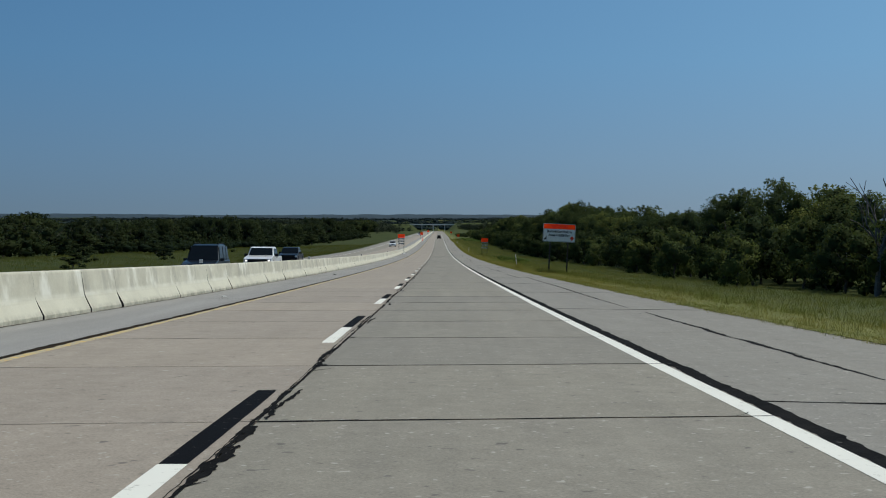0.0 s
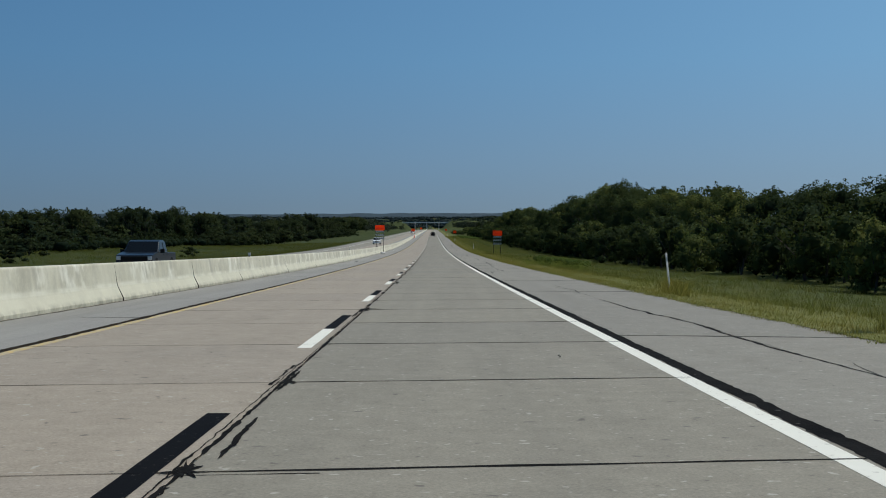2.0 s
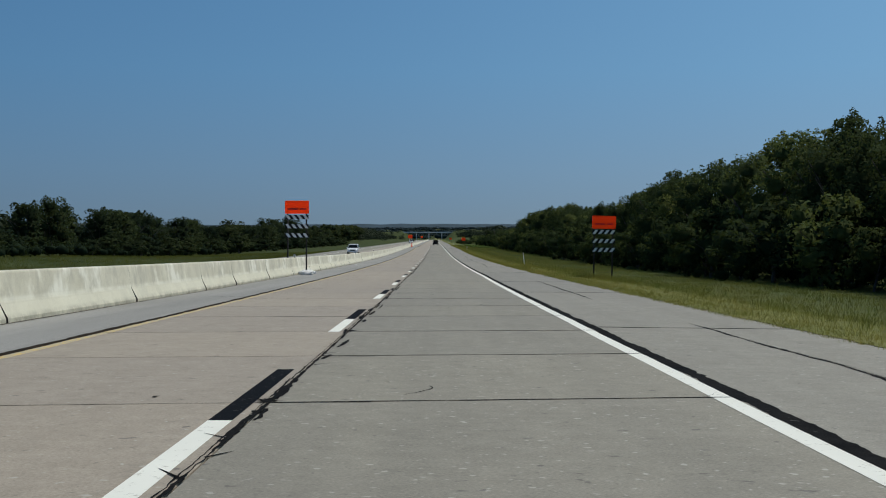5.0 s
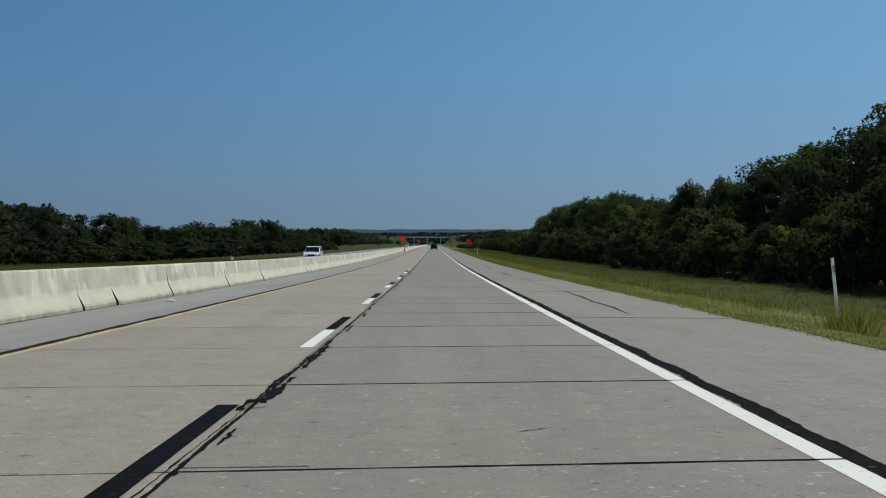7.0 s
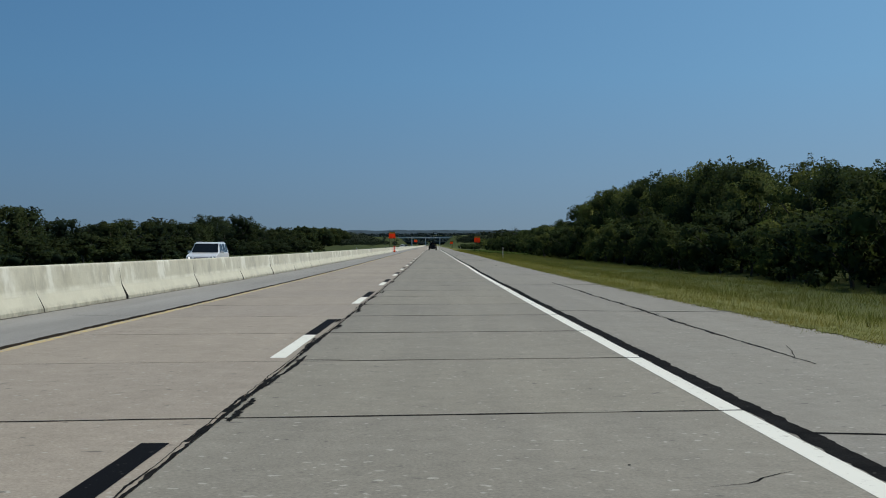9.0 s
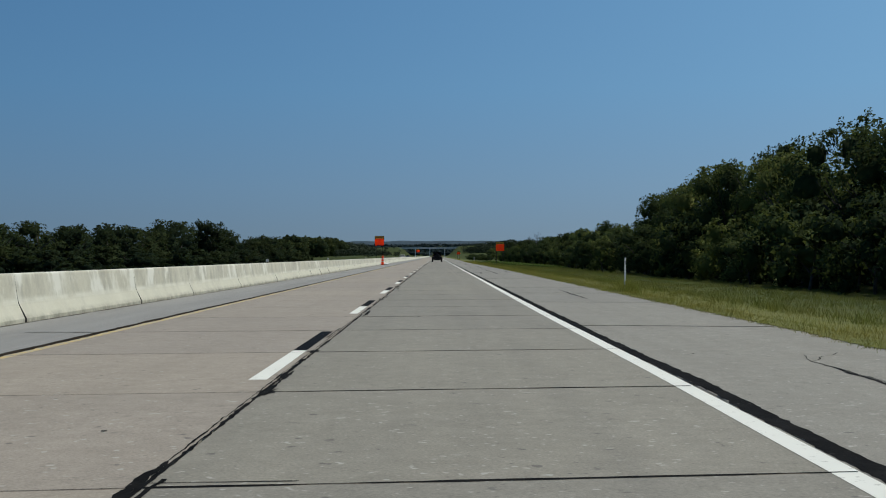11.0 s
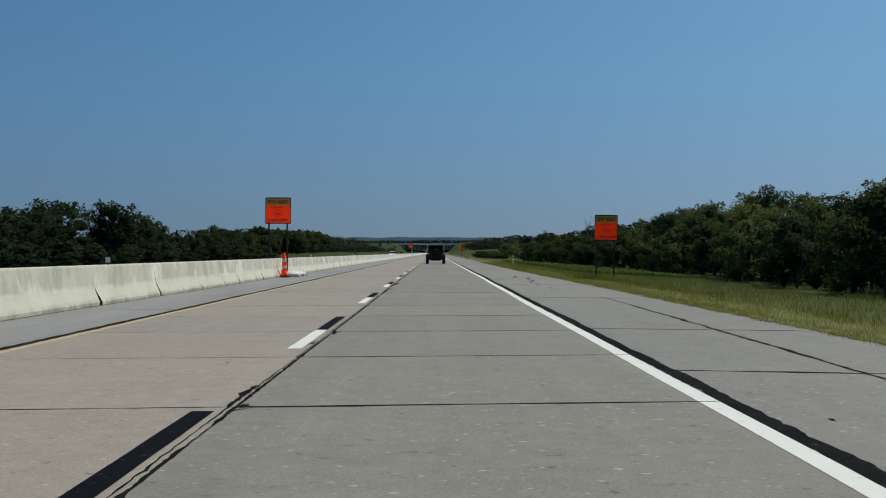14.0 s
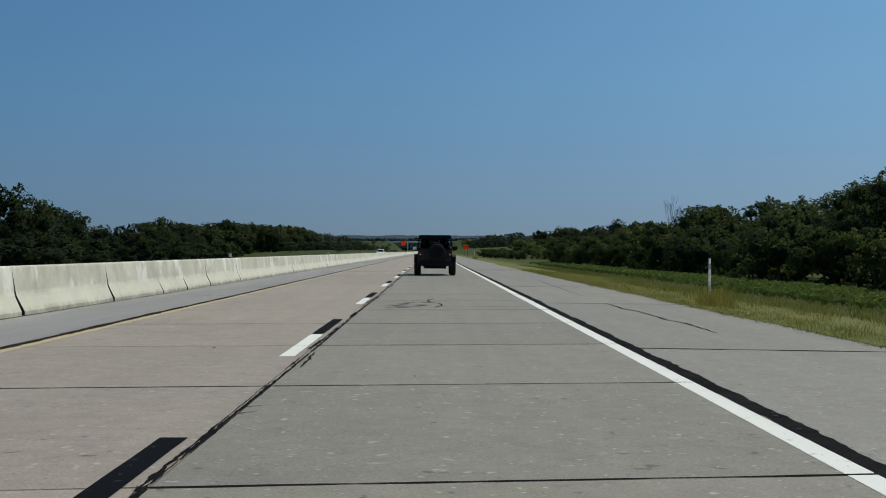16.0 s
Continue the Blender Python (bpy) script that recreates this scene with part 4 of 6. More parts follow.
def tree(kind, seed, height, spread, leaves, size, material, low=0.06, shoots=4, lobes_in=17, dense=0.70):
    """A leafy tree: trunk with limbs and a billowing crown of rounded lobes with dark gaps between them and loose sprigs on top."""
    r = random.Random(seed)
    lobes = []
    tall = r.uniform(0.85, 1.15)
    for i in range(lobes_in):
        h = low + (0.83 - low) * ((i + r.uniform(0.1, 0.9)) / lobes_in)
        wide = spread * math.sqrt(max(0.05, 1 - ((h - 0.36) / (0.58 * tall)) ** 2))
        a = i * 2.4 + r.uniform(-0.6, 0.6)
        off = wide * r.uniform(0.45, 0.82)
        rad = spread * r.choice([r.uniform(0.20, 0.3), r.uniform(0.3, 0.46)])
        lobes.append((math.cos(a) * off, math.sin(a) * off, height * h, rad, rad * r.uniform(0.9, 1.25), True))
    a, off = r.uniform(0, 6.28), spread * r.uniform(0, 0.25)
    lobes.append((math.cos(a) * off, math.sin(a) * off, height * 0.82, spread * 0.34, height * 0.15, True))
    for i in range(4):           # smaller puffs on the outline
        a, off = r.uniform(0, 6.28), spread * r.uniform(0.05, 0.38)
        rad = spread * r.uniform(0.12, 0.2)
        lobes.append((math.cos(a) * off, math.sin(a) * off, height * r.uniform(0.80, 0.93), rad, rad * r.uniform(0.8, 1.2), False))
    area = sum(l[3] * l[3] for l in lobes)
    clumps = [((x, y, z), (rad, rad, up), max(8, int(leaves * 0.94 * rad * rad / area)), size, dense if heart else 0) for x, y, z, rad, up, heart in lobes]
    clumps.append(((0, 0, height * 0.42), (spread * 0.5, spread * 0.5, height * 0.3), 40, size * 2, dense))
    for i in range(shoots):
        root = r.choice([l for l in lobes if l[2] > height * 0.6])      # each sprig grows out of a lobe
        a, off = r.uniform(0, 6.28), root[3] * r.uniform(0.0, 0.5)
        z = min(0.97 * height, root[2] + root[4] * r.uniform(0.75, 1.0))
        for s in range(r.choice((1, 2, 2, 3))):
            w = (0.034 - s * 0.008) * height * r.uniform(0.7, 1.2)
            clumps.append(((root[0] + math.cos(a) * off, root[1] + math.sin(a) * off, z + s * 0.024 * height), (w, w, 0.024 * height), max(4, int(leaves * 0.06 / (3 * shoots))), size * 0.75))
    ob = thing(kind, Matrix(), TREE_LABEL[kind], TREE_SORT[kind], TREE_GROUP[kind])
    part("trunk", limbs(r, height, spread, 4, 0.035 * height * 0.6, 2 if height > 5 else 1), BARK, ob)
    part("crown", leaf_mesh("crown", clumps, material, seed, ((0, 0, height * 0.36), (spread, spread, height * 0.55))), None, ob)
    return ob


TREE_LABEL = {"oak_tree": "belt tree beyond the field, its green darkened as shade", "roadside_tree": "dense dark green broadleaf tree in a roadside wood",
              "willow_tree": "lighter olive green tree in a roadside wood",
              "thicket_shrub": "dark green leafy shrub at the wood's edge",
              "pale_shrub": "pale yellow-green leafy shrub at the wood's edge",
              "distant_tree": "dark green tree in a distant belt of woodland"}
TREE_SORT = {"oak_tree": "tree", "roadside_tree": "tree", "willow_tree": "tree", "thicket_shrub": "shrub", "pale_shrub": "shrub", "distant_tree": "tree"}
TREE_GROUP = {"oak_tree": "belt of oaks", "roadside_tree": "roadside wood", "willow_tree": "roadside wood", "thicket_shrub": "wood edge shrubs",
              "pale_shrub": "wood edge shrubs", "distant_tree": "distant woodland"}

# templates are made for a height of 10 m (trees) or 4 m (shrubs) and scaled
WOOD = [tree("roadside_tree", s, 10.0, 3.3 + 0.35 * (s % 3), 5800, 0.208, LEAF, shoots=9, dense=0.5) for s in (1, 2, 3, 4, 5)] + \
       [tree("willow_tree", s, 10.0, 3.6, 5800, 0.205, LEAF_LIGHT, shoots=7, dense=0.5) for s in (11, 12)]
BACK = [tree("roadside_tree", s, 10.0, 3.6 + 0.4 * (s % 3), 2300, 0.33, LEAF, lobes_in=15, dense=0.5) for s in (21, 22, 23)] + \
       [tree("willow_tree", 24, 10.0, 4.0, 2300, 0.33, LEAF_LIGHT, lobes_in=15, dense=0.5)]
# Ordinary trees for the left belt; their shade is painted into the leaves.
BELT_TREES = [tree("oak_tree", s, 10.0, 3.8 + 0.4 * (s % 3), 2100, 0.355, LEAF_SHADED, lobes_in=15, dense=0.5) for s in (25, 26, 27)]
THICKET = [tree("thicket_shrub", s, 4.0, 2.3, 760, 0.285, LEAF_SHADED, 0.05, 3, 8, 0.5) for s in (34, 35)]
SHRUB = [tree("thicket_shrub", s, 4.0, 2.2, 1500, 0.195, LEAF, 0.05, 3, 8, 0.5) for s in (31, 32, 33)] + \
        [tree("pale_shrub", s, 4.0, 2.1, 1500, 0.195, LEAF_LIGHT, 0.05, 3, 8, 0.5) for s in (41, 42)]
DISTANT = [tree("distant_tree", s, 10.0, 4.4, 720, 0.67, LEAF_FAR, 0.04, 3, 10, 0.6) for s in (51, 52, 53)]
used = set()


def plant(template, x, y, scale, wide=1.0):
    m = Matrix.Translation((x, y, ground_z(x, y) - 0.05)) @ pose(0, 0, 0, 0, 0, rng.uniform(0, 360)) @ Matrix.Diagonal((scale * wide, scale * wide, scale, 1))
    if template in used:
        s = template.scale
        return copy_thing(template, m @ Matrix.Diagonal((1 / s[0], 1 / s[1], 1 / s[2], 1)))
    used.add(template)
    template.matrix_world = m
    return template


def along(table, y):
    for (a, p), (b, q) in zip(table, table[1:]):
        if a <= y <= b:
            return p + (q - p) * (y - a) / (b - a)
    return table[-1][1] if y > table[-1][0] else table[0][1]


# height of the wood over the road, on the right and on the left
RIGHT_TOP = [(40, 5.2), (73, 5.4), (87, 6.8), (96, 7.4), (112, 6.2), (140, 5.6), (165, 6.5), (191, 7.2), (210, 7.9), (227, 9.9), (240, 10.6), (255, 9.3), (287, 9.8),
             (299, 9.0), (308, 7.8), (316, 8.3), (322, 7.2), (331, 8.4), (339, 8.3), (345, 6.6), (352, 6.8), (366, 7.8), (392, 8.9), (410, 9.6), (430, 9.9),
             (445, 10.6), (455, 9.2), (472, 8.7), (484, 7.6), (491, 5.9), (505, 5.6), (524, 5.3), (536, 6.5), (552, 5.9), (568, 6.1), (575, 5.5),
             (584, 5.1), (592, 5.1), (600, 5.8), (611, 6.1), (616, 4.8), (621, 3.9), (645, 3.7), (700, 4.0), (750, 4.5), (800, 6.4), (873, 5.4), (1000, 5.4)]
LEFT_TOP = [(100, 5.4), (170, 5.8), (204, 6.9), (234, 6.4), (277, 7.1), (310, 7.6), (342, 9.0), (357, 8.7), (408, 7.9), (467, 8.2), (476, 6.0), (509, 5.4), (530, 6.4),
            (565, 6.7), (600, 6.9), (635, 7.4), (650, 9.4), (664, 11.0), (674, 8.6), (688, 6.8), (701, 8.7), (720, 9.0), (733, 4.8), (762, 4.9), (774, 8.8), (801, 7.0),
            (815, 9.4), (831, 6.5), (842, 9.6), (885, 10.8), (950, 11.5), (1030, 12.2), (1160, 11.5), (1430, 11.5)]
y = 48.0
while y < 700:                       # the wood's face, on the right
    top = along(RIGHT_TOP, y) - (ground_z(27, y) - road_z(y))
    x = 27.5 + rng.uniform(-2.2, 2.6)
    pick = rng.choice(WOOD[:5] + WOOD[5:] + WOOD[5:6])
    if y > 585:
        pick = rng.choice(BACK)
    plant(pick, x, y, top / 10.0 * rng.uniform(0.94, 1.02) * (x - 1.5) / 26.5, rng.uniform(0.95, 1.25) if top > 7 else rng.uniform(1.2, 1.5))
    y += rng.uniform(3.4, 5.2)
y = 44.0
while y < 700:                       # shrubs in front of it
    x = rng.uniform(21.0, 24.6)
    lean = along(RIGHT_TOP, y)
    pick = rng.choice(SHRUB[:3] * 3 + SHRUB[3:])
    plant(pick, x, y, rng.uniform(0.6, 1.05) * (0.75 + 0.06 * lean), rng.uniform(1.0, 1.3))
    y += rng.uniform(2.6, 4.2)
undergrowth = []                     # the dark bushes between the trunks
y = 46.0
while y < 600:
    for x in (rng.uniform(25.5, 28), rng.uniform(29, 32)):
        s = rng.uniform(0.9, 1.5)
        undergrowth.append(((x, y, ground_z(x, y) + 0.8 * s), (s * 1.5, s * 1.6, s), 60, 0.26, 0.6))
    y += rng.uniform(2.2, 3.2)
tagged(new("undergrowth", leaf_mesh("undergrowth", undergrowth, LEAF, 61)), "dense dark green undergrowth between the wood's trunks", "undergrowth", kind="stuff")
y = 60.0
while y < 880:                       # the depth of the wood
    top = along(RIGHT_TOP, y) - (ground_z(36, y) - road_z(y))
    plant(rng.choice(BACK), rng.uniform(33, 44), y, top / 10.4 * rng.uniform(0.95, 1.05), rng.uniform(1.2, 1.5))
    y += rng.uniform(8.0, 11.0)
belt = []       # far belts of trees, too many to tell apart: rows of x, y, height
y = 700.0
while y < 1480:                      # further on, right, on the rising ground
    if y < 840:
        plant(rng.choice(DISTANT), rng.uniform(31, 40), y, rng.uniform(0.35, 0.55), rng.uniform(1.1, 1.5))
    elif y > 1080:      # a dark row on the crest
        belt.append((rng.uniform(26, 44), y, rng.uniform(4.5, 7.0)))
        belt.append((rng.uniform(30, 48), y + 3, rng.uniform(4.0, 6.0)))
    belt.append((rng.uniform(48, 76), y + 3, rng.uniform(5, 8)))
    y += rng.uniform(6, 11)
y = 640.0
while y < 800:                       # scrub on the slope past the wood, and a low row at its foot
    plant(rng.choice(SHRUB), rng.uniform(20, 36), y, rng.uniform(0.5, 0.85), rng.uniform(1.2, 1.7))
    if y > 715:
        plant(rng.choice(SHRUB[:3]), rng.uniform(14, 19), y, rng.uniform(0.32, 0.5), rng.uniform(1.6, 2.2))
    y += rng.uniform(2.0, 4.5)
y = 150.0
while y < 1450:                      # the belt of trees on the left
    top = along(LEFT_TOP, y) - (ground_z(-62, y) - road_z(y))
    if y < 820:
        plant(rng.choice(BELT_TREES), rng.uniform(-68, -57), y, top / 9.6 * rng.choice([rng.uniform(0.86, 0.92), rng.uniform(0.96, 1.03)]), rng.uniform(1.1, 1.5))
    elif y < 1150:
        plant(rng.choice(DISTANT), rng.uniform(-68, -57), y, top / 10.3 * rng.uniform(0.8, 1.05), rng.uniform(1.1, 1.5))
    else:
        belt.append((rng.uniform(-68, -57), y, top * rng.uniform(0.8, 1.05)))
    belt.append((rng.uniform(-92, -74), y + 3, top * rng.uniform(0.8, 1.02)))
    y += rng.uniform(5.5, 9.0)
y = 140.0
while y < 800:                       # bushes at its foot
    near = rng.uniform(-61, -55) if y < 340 else rng.uniform(-57, -45)
    plant(rng.choice(THICKET), near, y, rng.uniform(0.6, 1.15), rng.uniform(1.3, 1.8))
    y += rng.uniform(4, 8)
foot = []                            # brush that closes the belt's foot
y = 215.0
while y < 800:
    for x in (rng.uniform(-60, -56), rng.uniform(-56, -50)):
        s = rng.uniform(0.8, 1.5)
        foot.append(((x, y, ground_z(x, y) + 0.7 * s), (s * 1.5, s * 1.8, s), 56, 0.30, 0.6))
    y += rng.uniform(2.4, 3.4)
tagged(new("brush", leaf_mesh("brush", foot, LEAF_SHADED, 62)), "brush at the foot of the tree belt, darkened as shade", "brush", kind="stuff")
y = 880.0
while y < 1500:                      # low trees on the far left slope
    belt.append((rng.uniform(-52, -30), y, rng.uniform(2.5, 4.5)))
    if y > 1050:
        belt.append((rng.uniform(-66, -46), y + 4, rng.uniform(4.0, 7.0)))
    y += rng.uniform(5, 12)
for x, y, s in ((-36.0, 118.0, 0.6), (-44.0, 150.0, 0.7), (-40.0, 176.0, 0.65), (-48.0, 205.0, 0.8), (-34.0, 232.0, 0.55), (-46.0, 262.0, 0.75)):
    plant(THICKET[0], x, y, s * 0.7, 2.0)
for x, y, s in ((20.3, 74.0, 0.62), (19.2, 86.0, 1.0), (18.5, 64.0, 0.75), (20.0, 108.0, 0.8), (19.5, 470.0, 1.0)):
    plant(SHRUB[4], x, y, s, 1.0)


def dead_tree(x, y, height, seed, wide=1.0):
    """A leafless tree: forking bare branches."""
    r = random.Random(seed)
    bm = bmesh.new()

    def branch(p, way, length, thick, depth):
        q = p + way * length
        tube(bm, p, q, thick, thick * 0.6, 6 if depth < 2 else 4)
        if depth < 4:
            for i in range(3 if depth < 2 else 2):
                turn = Euler((r.uniform(-0.6, 0.6), r.uniform(-0.6, 0.6), r.uniform(-1, 1)))
                w = way.copy()
                w.rotate(turn)
                w.z = abs(w.z) + 0.15
                branch(q, w.normalized(), length * r.uniform(0.6, 0.85), thick * 0.6, depth + 1)

    branch(Vector((0, 0, -0.3)), Vector((0.05, 0, 1)), height * 0.32, 0.16, 0)
    ob = thing("dead_tree", Matrix.Translation((x, y, ground_z(x, y))) @ Matrix.Diagonal((wide, wide, 1, 1)), "bare grey dead tree with forking branches", "tree")
    part("branch_crown", bm, DEAD_WOOD, ob)


dead_tree(22.4, 52.5, 7.0, 5)
dead_tree(23.6, 55.5, 6.0, 9)
dead_tree(24.5, 613.0, 9.0, 12, 0.38)
plant(BELT_TREES[0], -62.0, 668.0, (11.0 - ground_z(-62, 668) + road_z(668)) / 9.7, 1.0)


# ---------- far woods and hills ----------
def far_woods():
    g = random.Random(8)
    clumps = []
    for i in range(2300):
        y = g.uniform(1600, 3600)
        x = g.uniform(-0.46, 0.46) * (y + 250)
        if abs(x) < 34 and y < 1720:
            continue
        s = g.uniform(3.0, 5.6)
        clumps.append(((x, y, ground_z(x, y) + s * 0.6), (s * 4.0, s * 2.6, s * 0.75), 16, s * 0.7, 0.6))
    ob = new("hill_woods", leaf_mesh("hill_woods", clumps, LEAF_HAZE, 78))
    tagged(ob, "woods on far low hills, tinted blue-green for haze", "woods", kind="stuff")
    clumps = []
    for i in range(1500):               # woods to both sides, behind the belts
        side = g.choice((-1, 1))
        y = g.uniform(120, 1600)
        x = side * g.uniform(95, 420) if side < 0 else g.uniform(48, 320)
        s = g.uniform(3.0, 4.8)
        clumps.append(((x, y, ground_z(x, y) + s * 0.7), (s * 1.3, s * 1.3, s * 0.7), 36, s * 0.48))
    for x, y, h in belt:
        z = ground_z(x, y)
        for _ in range(5):
            s = h * g.uniform(0.2, 0.3)
            clumps.append(((x + g.uniform(-0.3, 0.3) * h, y + g.uniform(-0.3, 0.3) * h, z + g.uniform(0.12, 1.0) * (h - s)), (s * 1.2, s * 1.2, s), 44, 0.095 * h))
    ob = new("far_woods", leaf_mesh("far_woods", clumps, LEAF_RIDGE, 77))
    tagged(ob, "distant woods on low hills, tinted blue-green for haze", "woods", kind="stuff")


far_woods()


# ---------- grass ----------
def blades(name, label, material, count, area, height, seed, per=6, width=0.012, lean=0.35, spread=0.16):
    """Tufts of blades; each blade is a narrow pointed sliver."""
    g = np.random.default_rng(seed)
    spots = np.array([area(g) for _ in range(count)])
    x, y = np.repeat(spots[:, 0], per), np.repeat(spots[:, 1], per)
    n = len(x)
    z = np.repeat([(ground_z(a, b) if a < 0 or a > 7.3 else max(ground_z(a, b), road_z(b) + 0.02)) - 0.03 for a, b in spots.tolist()], per)
    a = g.uniform(-1.0, 1.0, n)
    h = height * g.uniform(0.4, 1.15, n) * np.repeat(g.uniform(0.6, 1.25, count), per)
    ox, oy = x + spread * g.normal(size=n) * 0.6, y + spread * g.normal(size=n) * 0.6
    w = width * g.uniform(0.7, 1.6, n)
    dx, dy = np.cos(a) * w, np.sin(a) * w
    tx, ty = g.uniform(-lean, lean, n) * h, g.uniform(-lean, lean, n) * h
    tri = np.stack([np.stack([ox - dx, oy - dy, z], 1), np.stack([ox + dx, oy + dy, z], 1), np.stack([ox + tx, oy + ty, z + h], 1)], 1)
    up = np.stack([0.35 * g.normal(size=n), -0.35 + 0.2 * g.normal(size=n), np.full(n, 1.0)], 1)
    up /= np.linalg.norm(up, axis=1)[:, None]
    me = raw_mesh(name, tri.reshape(-1, 3).tolist(), np.arange(3 * n).reshape(-1, 3).tolist(), material, True)
    me.normals_split_custom_set_from_vertices(np.repeat(up, 3, axis=0).tolist())
    tagged(new(name, me), label, "grass", kind="stuff")


def verge(g):
    y = 8 + 560 * g.random()
    return turf_x(y) + 0.25 + 7.5 * g.random() ** 1.6, y


def fringe(g):
    y = 8 + 560 * g.random()
    return turf_x(y) - 0.04 + 0.5 * g.random() ** 1.6, y


def meadow(g):
    return 9.5 + 13 * g.random(), 15 + 600 * g.random()


blades("verge_grass", "dry olive grass along the paved shoulder", DRY_GRASS, 26000, verge, 0.14, 1, 14, 0.0028, 0.8, 0.26)
blades("edge_grass", "short ragged grass creeping over the paved edge", DRY_GRASS, 14000, fringe, 0.07, 7, 10, 0.0036, 0.9, 0.12)
blades("meadow_grass", "long green grass in front of the wood", GREEN_GRASS, 22000, meadow, 0.24, 2, 10, 0.005, 0.8, 0.34)


SIGN_FEET = [(9.33, 75.0), (9.68, 211.0), (9.45, 491.0)]


def tufts(g):
    if g.random() < 0.2:
        x, y = SIGN_FEET[int(3 * g.random())]
        return x + 0.8 * g.normal(), y - 0.7 + 0.6 * g.normal()
    return 8.3 + 12 * g.random() ** 1.3, 15 + 560 * g.random()


def left_field(g):
    return -20.5 - 36 * g.random(), 50 + 380 * g.random()


def round_posts(g):
    x, y = ((7.5, 88.3), (7.5, 233.3), (7.42, 378.2), (7.24, 522.5), (7.45, 667.0))[int(5 * g.random())]
    return x + abs(0.16 * g.normal()) - 0.06, y - 0.25 + 0.4 * g.normal()


blades("field_grass", "rough uncut grass in the field behind the barrier", FIELD_GRASS, 15000, left_field, 0.36, 12, 6, 0.014, 0.7, 0.5)
blades("rough_tufts", "scattered taller green tufts in the verge grass", GREEN_GRASS, 2200, tufts, 0.34, 9, 18, 0.005, 0.6, 0.15)
blades("tall_grass", "tall dry grass left standing round the marker posts", DRY_GRASS, 560, round_posts, 0.42, 4, 9, 0.007, 0.6, 0.14)


def weed_patch(g):
    y = 144.5 + 2.2 * g.normal()
    return 10.6 + 0.8 * g.normal(), y


def crop(g):
    return 13.2 + 8.0 * g.random(), 520 + 120 * g.random()


blades("tall_weeds", "tall bright green weeds on the verge", TALL_WEED, 300, weed_patch, 0.62, 3, 14, 0.010, 0.6)


def broad_leaves():
    g = np.random.default_rng(6)
    clumps = []
    for _ in range(3200):
        x, y = crop(g)
        clumps.append(((x, y, ground_z(x, y) + 0.16), (0.45, 0.45, 0.15), 9, 0.15))
    for _ in range(150):
        x, y = weed_patch(g)
        clumps.append(((x, y, ground_z(x, y) + 0.35), (0.3, 0.3, 0.35), 40, 0.085))
    ob = new("leafy_weeds", leaf_mesh("leafy_weeds", clumps, WEED_LEAF, 90))
    tagged(ob, "low broad-leaved green weeds in front of the wood", "weeds", kind="stuff")


broad_leaves()


# ---------- roadside signs ----------
def plate(w, h, r, thick, n=5):
    """A flat plate with rounded corners, standing in x and z, its face towards -y."""
    bm = bmesh.new()
    ring = []
    for cx, cz, a0 in ((w / 2 - r, h / 2 - r, 0), (-w / 2 + r, h / 2 - r, 90), (-w / 2 + r, -h / 2 + r, 180), (w / 2 - r, -h / 2 + r, 270)):
        for i in range(n + 1):
            a = radians(a0 + 90 * i / n)
            ring.append((cx + r * math.cos(a), cz + r * math.sin(a)))
    front = [bm.verts.new((x, -thick / 2, z)) for x, z in ring]
    back = [bm.verts.new((x, thick / 2, z)) for x, z in ring]
    bm.faces.new(front)
    bm.faces.new(back[::-1])
    for i in range(len(ring)):
        j = (i + 1) % len(ring)
        bm.faces.new((front[j], front[i], back[i], back[j]))
    bmesh.ops.recalc_face_normals(bm, faces=bm.faces)
    return bm


def place(ob, x=0, y=0, z=0, rx=0, ry=0, rz=0):
    ob.matrix_local = pose(x, y, z, rx, ry, rz)
    return ob


def lettering(words, height, material, parent, x, y, z, name="lettering", squeeze=1.0):
    """Raised letters in the built-in font, facing -y, centred on x."""
    cu = bpy.data.curves.new("words", "FONT")
    cu.body, cu.size, cu.align_x, cu.align_y, cu.extrude = words, height * 1.4, "CENTER", "CENTER", 0.002
    cu.offset = 0.009
    tmp = bpy.data.objects.new("words", cu)
    scene.collection.objects.link(tmp)
    bpy.context.view_layer.update()
    me = bpy.data.meshes.new_from_object(tmp.evaluated_get(bpy.context.evaluated_depsgraph_get()))
    bpy.data.objects.remove(tmp)
    me.materials.clear()
    me.materials.append(material)
    me.transform(Matrix.Diagonal((squeeze, 1, 1, 1)))
    ob = part(name, me, None, parent)
    return place(ob, x, y, z, 90)


def bars(parent, spans, z, h, y, material=None):
    """Unreadable small writing: plain bars; spans: rows of middle and width."""
    for x, w in spans:
        part("writing_bar", box(x - w / 2, x + w / 2, y - 0.002, y + 0.001, z - h / 2, z + h / 2), material or SIGN_BLACK, parent)


def post(parent, x, z0, z1, half=0.035, y=0.05):
    """A channel-shaped steel post."""
    bm = bmesh.new()
    box(x - half, x + half, y, y + 0.012, z0, z1, bm)
    box(x - half, x - half + 0.012, y, y + 0.055, z0, z1, bm)
    box(x + half - 0.012, x + half, y, y + 0.055, z0, z1, bm)
    return part("post", bm, POST_STEEL, parent)


